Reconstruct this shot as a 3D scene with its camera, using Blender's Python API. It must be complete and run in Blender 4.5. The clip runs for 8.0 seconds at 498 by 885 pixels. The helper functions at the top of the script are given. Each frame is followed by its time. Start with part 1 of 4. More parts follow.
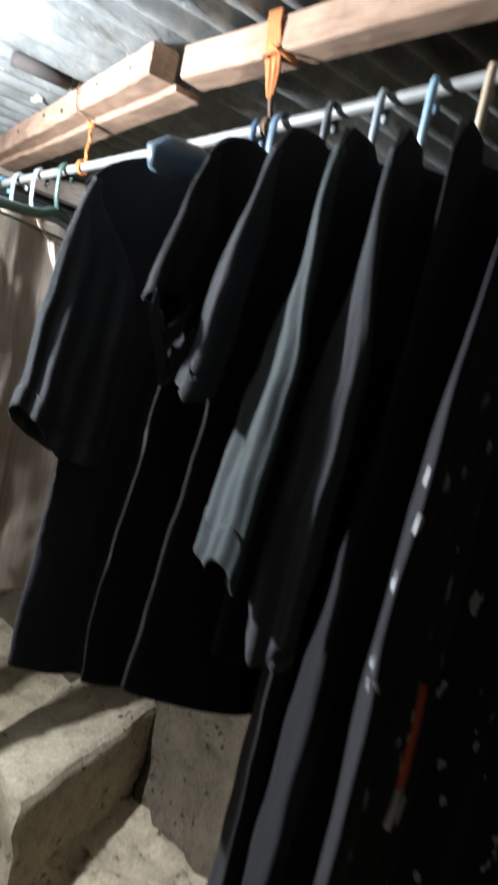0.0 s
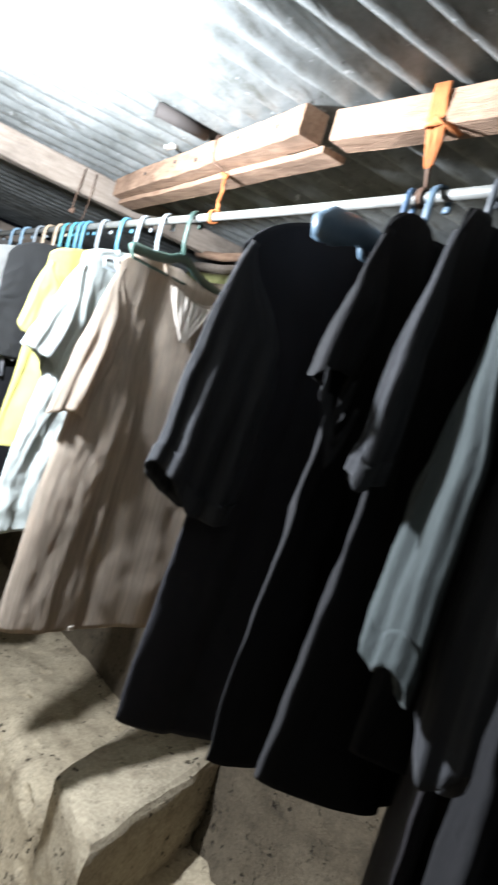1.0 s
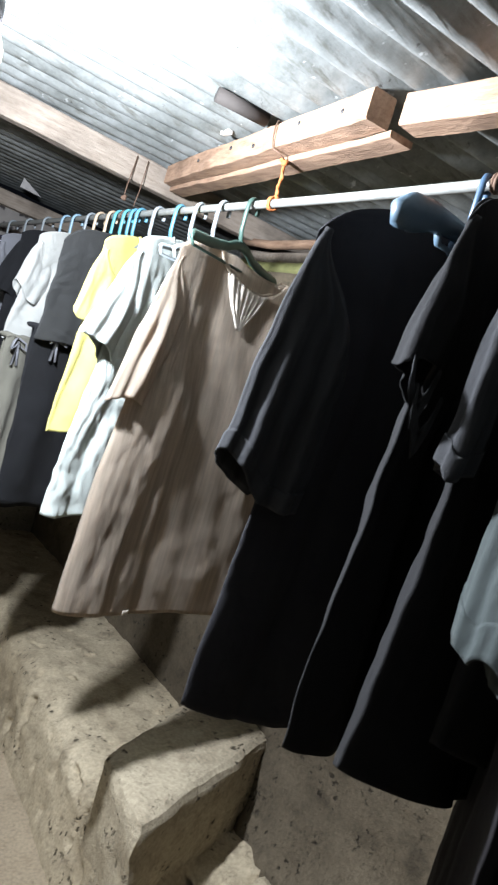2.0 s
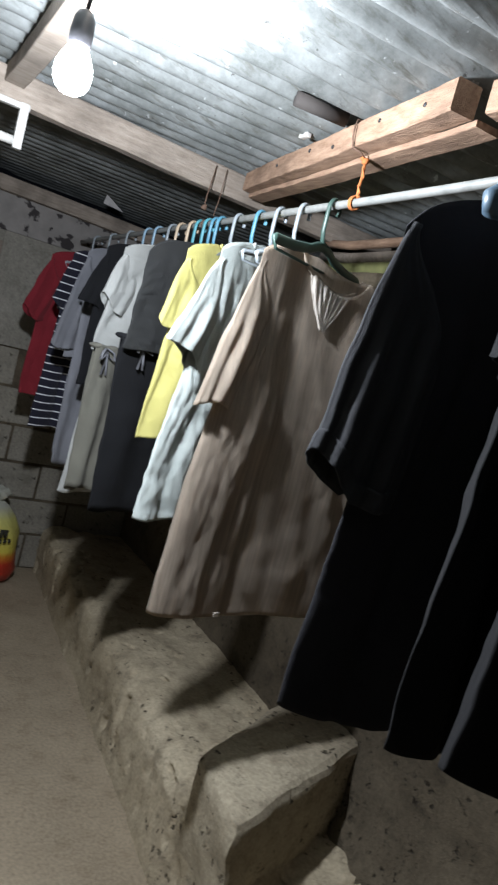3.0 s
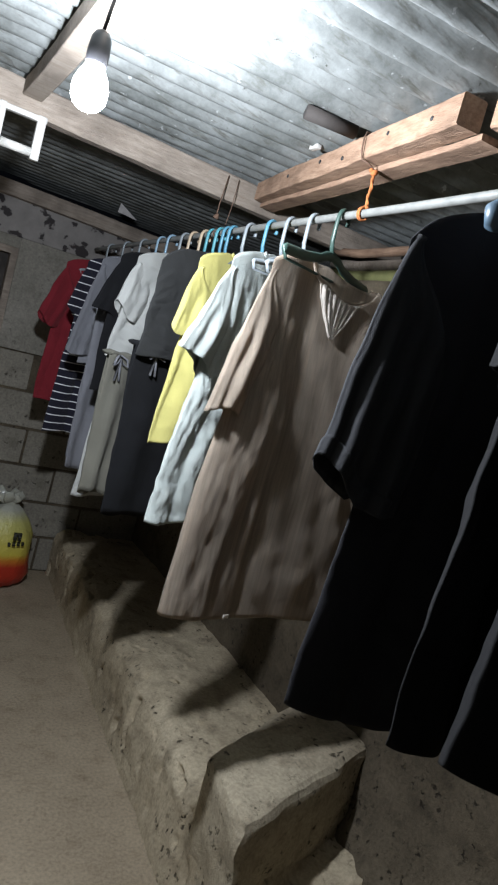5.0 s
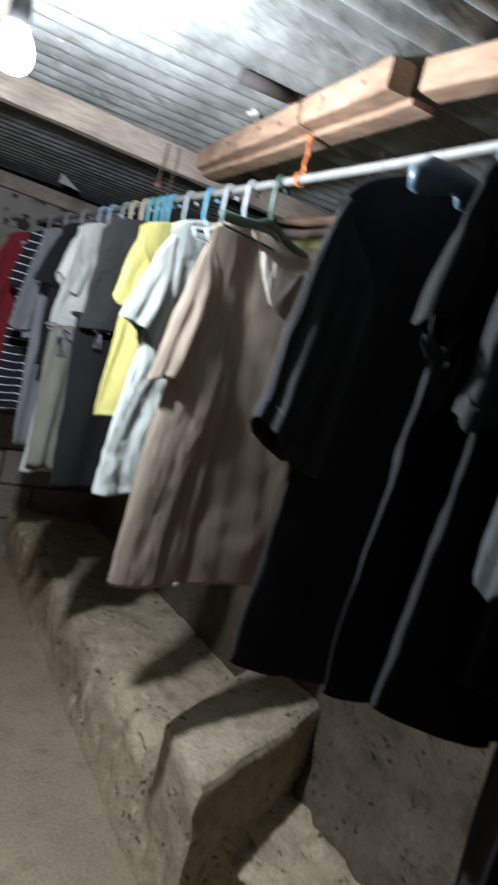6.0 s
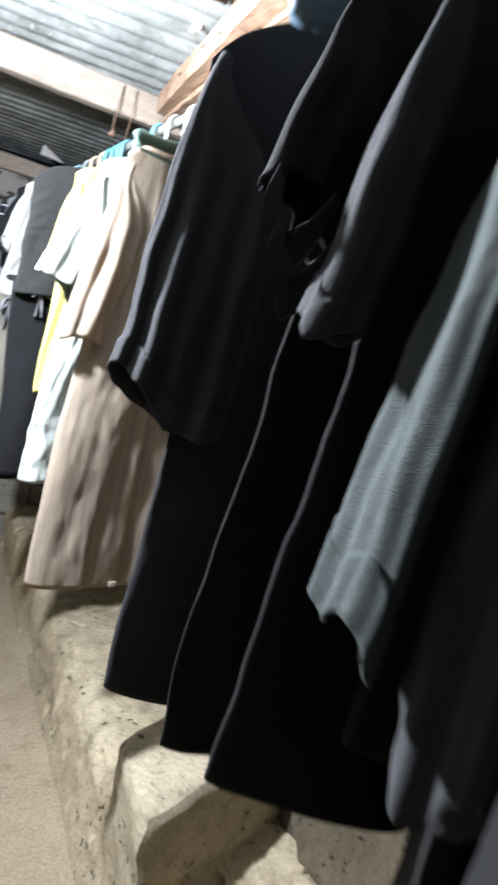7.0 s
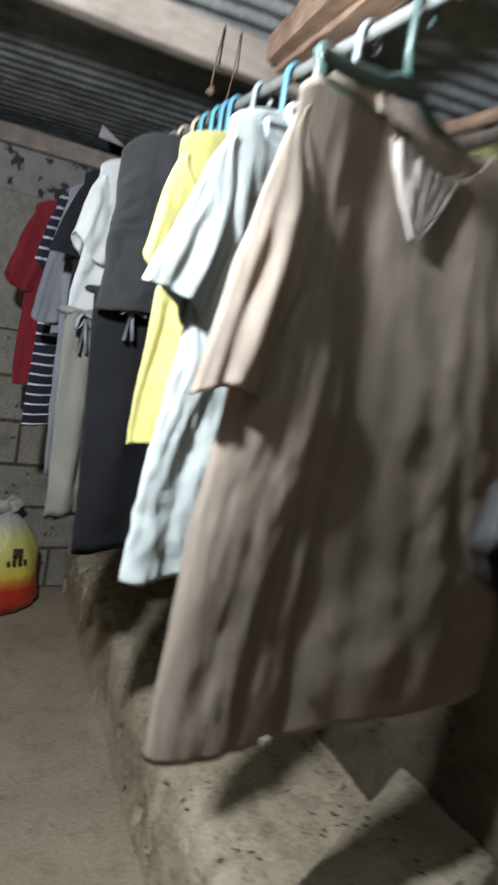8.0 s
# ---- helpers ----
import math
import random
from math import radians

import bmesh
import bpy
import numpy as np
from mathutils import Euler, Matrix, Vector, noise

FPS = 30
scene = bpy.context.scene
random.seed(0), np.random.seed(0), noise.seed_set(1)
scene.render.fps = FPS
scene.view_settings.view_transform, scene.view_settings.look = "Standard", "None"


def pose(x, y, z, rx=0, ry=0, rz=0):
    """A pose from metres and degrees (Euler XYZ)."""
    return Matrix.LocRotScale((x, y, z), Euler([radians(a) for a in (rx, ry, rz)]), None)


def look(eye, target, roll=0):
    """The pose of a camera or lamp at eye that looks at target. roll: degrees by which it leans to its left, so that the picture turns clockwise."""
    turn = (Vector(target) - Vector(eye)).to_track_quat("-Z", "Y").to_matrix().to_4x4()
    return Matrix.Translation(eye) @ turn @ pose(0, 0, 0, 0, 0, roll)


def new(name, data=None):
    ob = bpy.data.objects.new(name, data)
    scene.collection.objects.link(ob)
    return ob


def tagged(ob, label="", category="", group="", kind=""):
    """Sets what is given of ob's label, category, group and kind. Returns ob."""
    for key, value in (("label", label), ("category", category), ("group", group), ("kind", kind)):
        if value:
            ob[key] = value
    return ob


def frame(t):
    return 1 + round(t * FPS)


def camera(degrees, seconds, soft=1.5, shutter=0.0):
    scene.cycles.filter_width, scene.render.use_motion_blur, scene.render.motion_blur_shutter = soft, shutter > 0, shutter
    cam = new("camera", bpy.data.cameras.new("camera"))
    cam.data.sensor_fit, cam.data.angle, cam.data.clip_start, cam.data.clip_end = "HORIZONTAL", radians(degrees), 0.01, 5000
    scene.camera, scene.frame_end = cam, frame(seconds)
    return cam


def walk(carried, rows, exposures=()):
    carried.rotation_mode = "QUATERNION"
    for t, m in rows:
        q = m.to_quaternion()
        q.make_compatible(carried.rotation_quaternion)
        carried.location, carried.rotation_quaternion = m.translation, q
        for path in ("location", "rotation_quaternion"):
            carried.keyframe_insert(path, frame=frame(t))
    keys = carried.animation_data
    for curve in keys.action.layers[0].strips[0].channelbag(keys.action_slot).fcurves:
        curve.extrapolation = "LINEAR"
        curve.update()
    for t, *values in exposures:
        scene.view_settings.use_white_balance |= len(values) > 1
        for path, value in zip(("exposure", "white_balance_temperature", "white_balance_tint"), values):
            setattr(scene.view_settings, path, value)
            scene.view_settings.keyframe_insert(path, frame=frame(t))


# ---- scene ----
cam = camera(40.5, 8.0, soft=2.2, shutter=0.8)
PATH = [
    (0, (-0.769, -1.472, 1.525), (0.645, -0.069, 1.345), 12.3),
    (0.5, (-0.809, -1.415, 1.554), (0.581, 0.02, 1.46), 13.9),
    (1, (-0.848, -1.364, 1.552), (0.435, 0.163, 1.412), 16.9),
    (2.5, (-0.902, -1.323, 1.524), (0.258, 0.291, 1.297), 16.9),
    (3, (-0.908, -1.321, 1.522), (0.126, 0.373, 1.274), 15.5),
    (3.5, (-0.906, -1.323, 1.527), (0.11, 0.382, 1.28), 14.7),
    (4, (-0.905, -1.323, 1.527), (0.107, 0.385, 1.283), 15.0),
    (5.5, (-0.925, -1.37, 1.527), (0.083, 0.341, 1.284), 16.0),
    (6, (-0.897, -1.381, 1.521), (0.218, 0.256, 1.24), 14.5),
    (6.5, (-0.731, -1.38, 1.513), (0.454, 0.196, 1.175), 11.5),
    (7, (-0.554, -1.28, 1.486), (0.441, 0.424, 1.16), 12.7),
    (7.3, (-0.536, -1.179, 1.479), (0.413, 0.544, 1.118), 12.7),
    (7.5, (-0.553, -1.057, 1.482), (0.393, 0.671, 1.139), 12.5),
    (7.7, (-0.552, -0.909, 1.495), (0.372, 0.837, 1.185), 12.1),
    (8, (-0.548, -0.725, 1.491), (0.349, 1.023, 1.117), 10.6),
]
EXPO = [(0, 1.22), (1.0, 1.5), (2.5, 1.06), (3.0, 0.36), (3.5, 0.2), (5.5, 0.22), (6.0, 0.45), (6.5, 1.74), (7.4, 1.88), (8.0, 0.82)]
walk(cam, [(t, look(eye, target, roll)) for t, eye, target, roll in PATH], EXPO)

# ---- night sky and the one bulb ----
world = bpy.data.worlds.new("night")
world.use_nodes = True
scene.world = world
world.node_tree.nodes["Background"].inputs[0].default_value = (0.30, 0.36, 0.50, 1)
world.node_tree.nodes["Background"].inputs[1].default_value = 0.004
BULB = Vector((-0.682, -0.117, 1.885))
lamp = bpy.data.lights.new("bulb_light", "POINT")
lamp.energy, lamp.color, lamp.shadow_soft_size = 66.0, (0.92, 0.985, 1.10), 0.033
tagged(new("bulb_light", lamp), kind="structure").location = BULB + Vector((0, 0, -0.012))


# ---- materials ----
def nodes_of(name):
    m = bpy.data.materials.new(name)
    m.use_nodes = True
    nt = m.node_tree
    return m, nt, nt.nodes["Principled BSDF"]


def add(nt, kind, **values):
    n = nt.nodes.new(kind)
    for key, value in values.items():
        n.inputs[key].default_value = value
    return n


def coords(nt, scale=(1, 1, 1)):
    tc = nt.nodes.new("ShaderNodeTexCoord")
    mp = add(nt, "ShaderNodeMapping", Scale=scale)
    nt.links.new(tc.outputs["Object"], mp.inputs["Vector"])
    return mp.outputs["Vector"]


def ramp(nt, source, stops):
    r = nt.nodes.new("ShaderNodeValToRGB")
    e = r.color_ramp.elements
    while len(e) < len(stops):
        e.new(0.5)
    for el, (pos, col) in zip(e, stops):
        el.position, el.color = pos, (*col, 1)
    nt.links.new(source, r.inputs["Fac"])
    return r.outputs["Color"]


def mix(nt, fac, a, b, blend="MIX"):
    n = nt.nodes.new("ShaderNodeMixRGB")
    n.blend_type = blend
    for key, value in (("Fac", fac), ("Color1", a), ("Color2", b)):
        if isinstance(value, (int, float)):
            n.inputs[key].default_value = value
        elif isinstance(value, tuple):
            n.inputs[key].default_value = (*value, 1)
        else:
            nt.links.new(value, n.inputs[key])
    return n.outputs["Color"]


def noise_tex(nt, vec, scale, detail=6.0, rough=0.6):
    n = add(nt, "ShaderNodeTexNoise", Scale=scale, Detail=detail, Roughness=rough)
    nt.links.new(vec, n.inputs["Vector"])
    return n.outputs["Fac"]


def ridges(nt, vec, scale, detail=3.0):
    """Sharp crests between soft hollows, for creases and cracks."""
    n = add(nt, "ShaderNodeTexNoise", Scale=scale, Detail=detail, Roughness=0.5)
    n.noise_type = "RIDGED_MULTIFRACTAL"
    nt.links.new(vec, n.inputs["Vector"])
    return n.outputs["Fac"]


def pits_of(nt, vec, scale, size):
    """Scattered round holes: 1 inside, 0 outside."""
    wob = add(nt, "ShaderNodeTexNoise", Scale=scale * 2.0, Detail=3.0)
    nt.links.new(vec, wob.inputs["Vector"])
    vo = add(nt, "ShaderNodeTexVoronoi", Scale=scale)
    nt.links.new(mix(nt, 0.04, vec, wob.outputs["Color"]), vo.inputs["Vector"])
    hole = ramp(nt, vo.outputs["Distance"], [(size * 0.6, (1, 1, 1)), (size, (0, 0, 0))])
    return mix(nt, 1.0, hole, ramp(nt, noise_tex(nt, vec, scale * 0.22, 3), [(0.50, (0, 0, 0)), (0.60, (1, 1, 1))]), "MULTIPLY")


def bump(nt, bsdf, height, strength, distance):
    b = add(nt, "ShaderNodeBump", Strength=strength, Distance=distance)
    nt.links.new(height, b.inputs["Height"])
    nt.links.new(b.outputs["Normal"], bsdf.inputs["Normal"])


def concrete(name, light, dark, stain, pits=0.5):
    m, nt, b = nodes_of(name)
    v = coords(nt)
    big, mid, fine = noise_tex(nt, v, 2.2), noise_tex(nt, v, 11, 8), noise_tex(nt, v, 90, 4)
    col = ramp(nt, big, [(0.30, dark), (0.68, light)])
    col = mix(nt, ramp(nt, mid, [(0.52, (0, 0, 0)), (0.70, (0.55, 0.55, 0.55))]), col, stain)
    col = mix(nt, 0.45, col, ramp(nt, fine, [(0.3, (0.30, 0.30, 0.30)), (0.7, (0.75, 0.75, 0.75))]), "OVERLAY")
    grit = noise_tex(nt, v, 260, 3)
    holes = mix(nt, 0.5, pits_of(nt, v, 34, 0.30), pits_of(nt, v, 90, 0.33), "LIGHTEN")
    col = mix(nt, mix(nt, min(1.0, pits), (0, 0, 0), holes), col, tuple(c * 0.35 for c in stain))
    nt.links.new(col, b.inputs["Base Color"])
    b.inputs["Roughness"].default_value = 0.94
    b.inputs["Specular IOR Level"].default_value = 0.25
    hgt = mix(nt, 0.22, mix(nt, 0.35, mid, fine), grit)
    hgt = mix(nt, 0.30, hgt, mix(nt, 1.0, (1, 1, 1), holes, "SUBTRACT"))
    bump(nt, b, hgt, min(1.0, pits * 1.15), 0.014)
    return m


def timber(name, light, dark, axis=(1, 1, 1)):
    m, nt, b = nodes_of(name)
    v = coords(nt, axis)
    g, f = noise_tex(nt, v, 14, 8, 0.65), noise_tex(nt, v, 60, 5)
    big = noise_tex(nt, coords(nt), 5)
    col = ramp(nt, g, [(0.3, dark), (0.65, light)])
    col = mix(nt, ramp(nt, big, [(0.45, (0, 0, 0)), (0.68, (0.8, 0.8, 0.8))]), col, tuple(c * 0.5 for c in dark))
    nt.links.new(col, b.inputs["Base Color"])
    b.inputs["Roughness"].default_value = 0.85
    bump(nt, b, mix(nt, 0.5, g, f), 0.9, 0.006)
    return m


def cloth(name, colour, thin=0.25, shade=0.75, weave=900.0, stripes=0.0, sheen=0.06, prints=False, streak=0.0, crease=0.30):
    m, nt, b = nodes_of(name)
    v = coords(nt)
    big, mid = noise_tex(nt, v, 5, 4), noise_tex(nt, v, 26, 6)
    col = mix(nt, ramp(nt, big, [(0.35, (0, 0, 0)), (0.7, (1, 1, 1))]), tuple(c * shade for c in colour), colour)
    if streak:
        fine_lines = noise_tex(nt, coords(nt, (75, 75, 1.2)), 1.0, 5, 0.7)
        col = mix(nt, ramp(nt, fine_lines, [(0.40, (streak, streak, streak)), (0.62, (0, 0, 0))]), col, tuple(c * 0.55 for c in colour))
    if stripes:
        w = add(nt, "ShaderNodeTexWave", Scale=stripes, Distortion=0.6, Detail=1.0)
        w.bands_direction = "Z"
        nt.links.new(v, w.inputs["Vector"])
        col = mix(nt, ramp(nt, w.outputs["Fac"], [(0.95, (0, 0, 0)), (0.975, (1, 1, 1))]), col, (0.75, 0.75, 0.78))
    if prints:
        wob = add(nt, "ShaderNodeTexNoise", Scale=25.0, Detail=3.0)
        nt.links.new(v, wob.inputs["Vector"])
        vo = add(nt, "ShaderNodeTexVoronoi", Scale=20.0)
        nt.links.new(mix(nt, 0.06, v, wob.outputs["Color"]), vo.inputs["Vector"])
        col = mix(nt, ramp(nt, vo.outputs["Distance"], [(0.15, (1, 1, 1)), (0.19, (0, 0, 0))]), col, (0.55, 0.55, 0.55))
    nt.links.new(col, b.inputs["Base Color"])
    b.inputs["Roughness"].default_value = 0.9
    b.inputs["Sheen Weight"].default_value = sheen
    b.inputs["Sheen Roughness"].default_value = 0.5
    b.inputs["Specular IOR Level"].default_value = 0.2
    fine = noise_tex(nt, v, weave, 2)
    mid = mix(nt, 0.4, mid, noise_tex(nt, coords(nt, (60, 60, 2.5)), 1.0, 4))
    folds = mix(nt, 0.45, mid, noise_tex(nt, v, 75, 4))
    folds = mix(nt, crease, folds, mix(nt, 0.5, ridges(nt, v, 24.0), ridges(nt, coords(nt, (70, 70, 22)), 1.0)))
    bump(nt, b, mix(nt, 0.2, folds, fine), 0.75, 0.009)
    if thin:
        tr = nt.nodes.new("ShaderNodeBsdfTranslucent")
        nt.links.new(col, tr.inputs["Color"])
        ms = add(nt, "ShaderNodeMixShader", Fac=thin)
        out = nt.nodes["Material Output"]
        nt.links.new(b.outputs[0], ms.inputs[1])
        nt.links.new(tr.outputs[0], ms.inputs[2])
        nt.links.new(ms.outputs[0], out.inputs["Surface"])
    return m


def plastic(name, colour, rough=0.4, metal=0.0):
    m, nt, b = nodes_of(name)
    v = coords(nt)
    col = mix(nt, ramp(nt, noise_tex(nt, v, 30), [(0.4, (0, 0, 0)), (0.75, (1, 1, 1))]), colour, tuple(c * 0.7 for c in colour))
    nt.links.new(col, b.inputs["Base Color"])
    b.inputs["Roughness"].default_value = rough
    b.inputs["Metallic"].default_value = metal
    bump(nt, b, noise_tex(nt, v, 120), 0.1, 0.002)
    return m


def roofing(name):
    m, nt, b = nodes_of(name)
    v = coords(nt)
    big, mid = noise_tex(nt, v, 4.2, 9, 0.75), noise_tex(nt, coords(nt, (4, 26, 6)), 2.5, 8, 0.7)
    col = ramp(nt, big, [(0.32, (0.085, 0.092, 0.085)), (0.52, (0.21, 0.223, 0.215)), (0.70, (0.33, 0.35, 0.345))])
    col = mix(nt, ramp(nt, mid, [(0.54, (0, 0, 0)), (0.68, (0.8, 0.8, 0.8))]), col, (0.085, 0.082, 0.066))
    specks = ramp(nt, noise_tex(nt, v, 55, 5, 0.7), [(0.62, (0, 0, 0)), (0.68, (0.9, 0.9, 0.9))])
    specks = mix(nt, 1.0, specks, ramp(nt, noise_tex(nt, v, 7, 4), [(0.50, (0, 0, 0)), (0.62, (1, 1, 1))]), "MULTIPLY")
    col = mix(nt, specks, col, (0.035, 0.03, 0.025))
    chalk = ramp(nt, noise_tex(nt, v, 38, 4, 0.6), [(0.66, (0, 0, 0)), (0.70, (0.7, 0.7, 0.7))])
    col = mix(nt, chalk, col, (0.48, 0.50, 0.49))
    nt.links.new(col, b.inputs["Base Color"])
    b.inputs["Metallic"].default_value = 0.25
    b.inputs["Roughness"].default_value = 0.62
    bump(nt, b, mid, 0.25, 0.004)
    return m


M_FLOOR = concrete("floor_concrete", (0.37, 0.305, 0.215), (0.26, 0.21, 0.145), (0.20, 0.155, 0.10), 0.25)
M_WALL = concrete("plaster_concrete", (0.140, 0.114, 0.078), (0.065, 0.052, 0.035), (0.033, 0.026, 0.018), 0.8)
M_LEDGE = concrete("rough_concrete", (0.50, 0.425, 0.30), (0.31, 0.255, 0.17), (0.15, 0.12, 0.08), 0.9)
# dark tone for the added unseen walls, to hold bounce light down
M_DARK = concrete("unseen_wall_dark", (0.06, 0.05, 0.04), (0.035, 0.03, 0.025), (0.02, 0.018, 0.015), 0.4)
M_STEP = concrete("pale_mortar", (0.50, 0.435, 0.315), (0.28, 0.235, 0.165), (0.12, 0.095, 0.06), 0.9)
M_BLOCK = concrete("block_concrete", (0.29, 0.27, 0.225), (0.20, 0.185, 0.15), (0.13, 0.115, 0.09), 0.8)
M_ROOF = roofing("galvanised_sheet")
M_WOOD = timber("weathered_wood", (0.42, 0.275, 0.185), (0.22, 0.13, 0.08), (6, 0.8, 6))
M_WOOD_X = timber("grey_wood", (0.37, 0.315, 0.26), (0.23, 0.185, 0.145), (0.8, 6, 6))
M_PVC = plastic("pvc_pipe", (0.22, 0.225, 0.21), 0.5)
M_WHITE = plastic("white_plastic", (0.55, 0.54, 0.50), 0.5)
M_BLACKP = plastic("black_plastic", (0.02, 0.02, 0.022), 0.4)
M_ROPE = plastic("orange_rope", (0.50, 0.16, 0.045), 0.85)
M_STRING = plastic("brown_string", (0.15, 0.09, 0.06), 0.85)


# ---- building helpers ----
def mesh_of(name, bm, material, smooth=True):
    me = bpy.data.meshes.new(name)
    bm.normal_update()
    bm.to_mesh(me)
    bm.free()
    me.materials.append(material)
    for p in me.polygons:
        p.use_smooth = smooth
    return me


def part(name, bm, material, parent=None, label="", smooth=True):
    ob = new(name, mesh_of(name, bm, material, smooth))
    ob.parent = parent
    return tagged(ob, label)


def thing(name, label, category, at=(0, 0, 0), turn=0.0, group="", kind=""):
    ob = new(name)
    ob.empty_display_size = 0.05
    ob.matrix_basis = pose(*at, 0, 0, turn)
    return tagged(ob, label, category, group, kind)


def sweep(bm, pts, ra, rb=None, n=10, side=(0, 1, 0), caps=True):
    """A tube along pts with half-axes ra, rb (rb along side); ra and rb may be lists."""
    rb = ra if rb is None else rb
    pts = [Vector(p) for p in pts]
    rings = []
    for i, p in enumerate(pts):
        d = (pts[min(i + 1, len(pts) - 1)] - pts[max(i - 1, 0)]).normalized()
        s = Vector(side)
        s = (s - d * s.dot(d)).normalized() if abs(s.normalized().dot(d)) < 0.98 else d.orthogonal().normalized()
        u = d.cross(s)
        a = ra[i] if isinstance(ra, (list, tuple)) else ra
        b = rb[i] if isinstance(rb, (list, tuple)) else rb
        rings.append([bm.verts.new(p + u * a * math.cos(6.28319 * k / n) + s * b * math.sin(6.28319 * k / n)) for k in range(n)])
    for r0, r1 in zip(rings, rings[1:]):
        for k in range(n):
            bm.faces.new((r0[k], r0[(k + 1) % n], r1[(k + 1) % n], r1[k]))
    if caps:
        bm.faces.new(rings[0][::-1])
        bm.faces.new(rings[-1])
    return bm


def box(bm, lo, hi, bevel=0.0):
    lo, hi = Vector(lo), Vector(hi)
    r = bmesh.ops.create_cube(bm, size=1.0, matrix=Matrix.Translation((lo + hi) / 2) @ Matrix.Diagonal((*(hi - lo), 1)))
    if bevel:
        es = {e for v in r["verts"] for e in v.link_edges}
        bmesh.ops.bevel(bm, geom=list(es), offset=bevel, segments=2, profile=0.6, affect="EDGES")
    return bm


def rough(bm, amount, scale, seed=0.0):
    for v in bm.verts:
        n = noise.noise_vector(v.co * scale + Vector((seed, seed, seed)))
        v.co += n * amount
    return bm


def beam(name, a, b, w, h, material, label, cuts=24, seed=1.0, wobble=0.004):
    """A sawn timber from a to b (centre line), w wide and h high."""
    a, b = Vector(a), Vector(b)
    d = (b - a).normalized()
    s = d.cross(Vector((0, 0, 1))).normalized()
    u = s.cross(d)
    bm = bmesh.new()
    rings = []
    for i in range(cuts + 1):
        p = a.lerp(b, i / cuts)
        j = noise.noise_vector(p * 3 + Vector((seed, 0, 0))) * wobble
        rings.append([])
        for x, y in ((-1, -0.9), (-0.9, -1), (0.9, -1), (1, -0.9), (1, 0.9), (0.9, 1), (-0.9, 1), (-1, 0.9)):
            e = noise.noise_vector(p * 25 + Vector((x, y, seed))) * 0.0022
            rings[-1].append(bm.verts.new(p + s * x * w / 2 + u * y * h / 2 + j + e))
    for r0, r1 in zip(rings, rings[1:]):
        for k in range(8):
            bm.faces.new((r0[k], r0[(k + 1) % 8], r1[(k + 1) % 8], r1[k]))
    bm.faces.new(rings[0][::-1])
    bm.faces.new(rings[-1])
    bmesh.ops.recalc_face_normals(bm, faces=bm.faces)
    ob = part(name, bm, material, None, label, smooth=False)
    return tagged(ob, category="timber")


def grid(bm, nx, ny, fn):
    vs = [[bm.verts.new(fn(i / nx, j / ny)) for i in range(nx + 1)] for j in range(ny + 1)]
    for j in range(ny):
        for i in range(nx):
            bm.faces.new((vs[j][i], vs[j][i + 1], vs[j + 1][i + 1], vs[j + 1][i]))
    return bm


# ---- the shell of the room ----
X0, X1, Y0, Y1 = -3.2, 0.66, -4.2, 2.42


def roof_z(x, y):
    return 2.107 - 0.03 * x


bm = bmesh.new()
box(bm, (X0 - 0.2, Y0 - 0.2, -0.15), (X1 + 1.6, Y1 + 0.2, 0.0))
tagged(part("floor", bm, M_FLOOR, None, "bare worn concrete floor, dusty grey-brown", False), category="floor", kind="structure")

bm = bmesh.new()


def wall_pt(u, v):
    y, z = Y0 + (Y1 - Y0) * u, 1.88 * v
    x = X1 + 0.012 * noise.noise(Vector((u * 14, v * 6, 0))) + 0.006 * noise.noise(Vector((y * 9, z * 9, 2))) + 0.004 * noise.noise(Vector((y * 28, z * 28, 5)))
    foot = max(0.0, min(1.0, (0.40 - z) / 0.30)) * (1.0 if y < 0.3 else 0.0)
    x -= foot * (0.07 + 0.05 * noise.noise(Vector((y * 5, z * 5, 7))) + 0.03 * noise.noise(Vector((y * 15, z * 15, 9))))
    return Vector((x - (0.20 if v > 0.97 else 0.0), y, z))


grid(bm, 240, 76, wall_pt)
r = bmesh.ops.extrude_face_region(bm, geom=bm.faces[:])
for v in r["geom"]:
    if isinstance(v, bmesh.types.BMVert):
        v.co.x = X1 + 0.14
bmesh.ops.recalc_face_normals(bm, faces=bm.faces)
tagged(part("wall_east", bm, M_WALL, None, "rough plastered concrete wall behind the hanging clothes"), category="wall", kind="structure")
# added walls out of view; their tones set how much light bounces back
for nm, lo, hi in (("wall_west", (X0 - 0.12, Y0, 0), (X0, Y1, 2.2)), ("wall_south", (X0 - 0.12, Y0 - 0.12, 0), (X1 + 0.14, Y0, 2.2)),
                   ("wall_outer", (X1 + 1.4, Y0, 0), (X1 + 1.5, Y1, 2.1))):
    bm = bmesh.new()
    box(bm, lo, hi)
    tagged(part(nm, bm, M_BLOCK if nm == "wall_west" else M_DARK, None, "added grey block wall out of view, returns bounce light" if nm == "wall_west" else "added dark wall out of view, keeps bounce light low", False), category="wall", kind="structure")

# corrugated roof in overlapping sheets, one mesh
bm = bmesh.new()
PITCH = 0.084
NY = int((Y1 + 0.3 - Y0) / PITCH * 12)


def roof_pt(u, v):
    x, y = 2.2 - 5.6 * u, Y0 - 0.1 + (Y1 + 0.4 - Y0) * v
    w = 0.018 * math.cos(6.28319 * (0.989 * y + 0.148 * x + 0.335) / PITCH)
    dent = 0.006 * noise.noise(Vector((x * 2, y * 2, 3)))
    return Vector((x, y, roof_z(x, y) + 0.018 + w + dent))


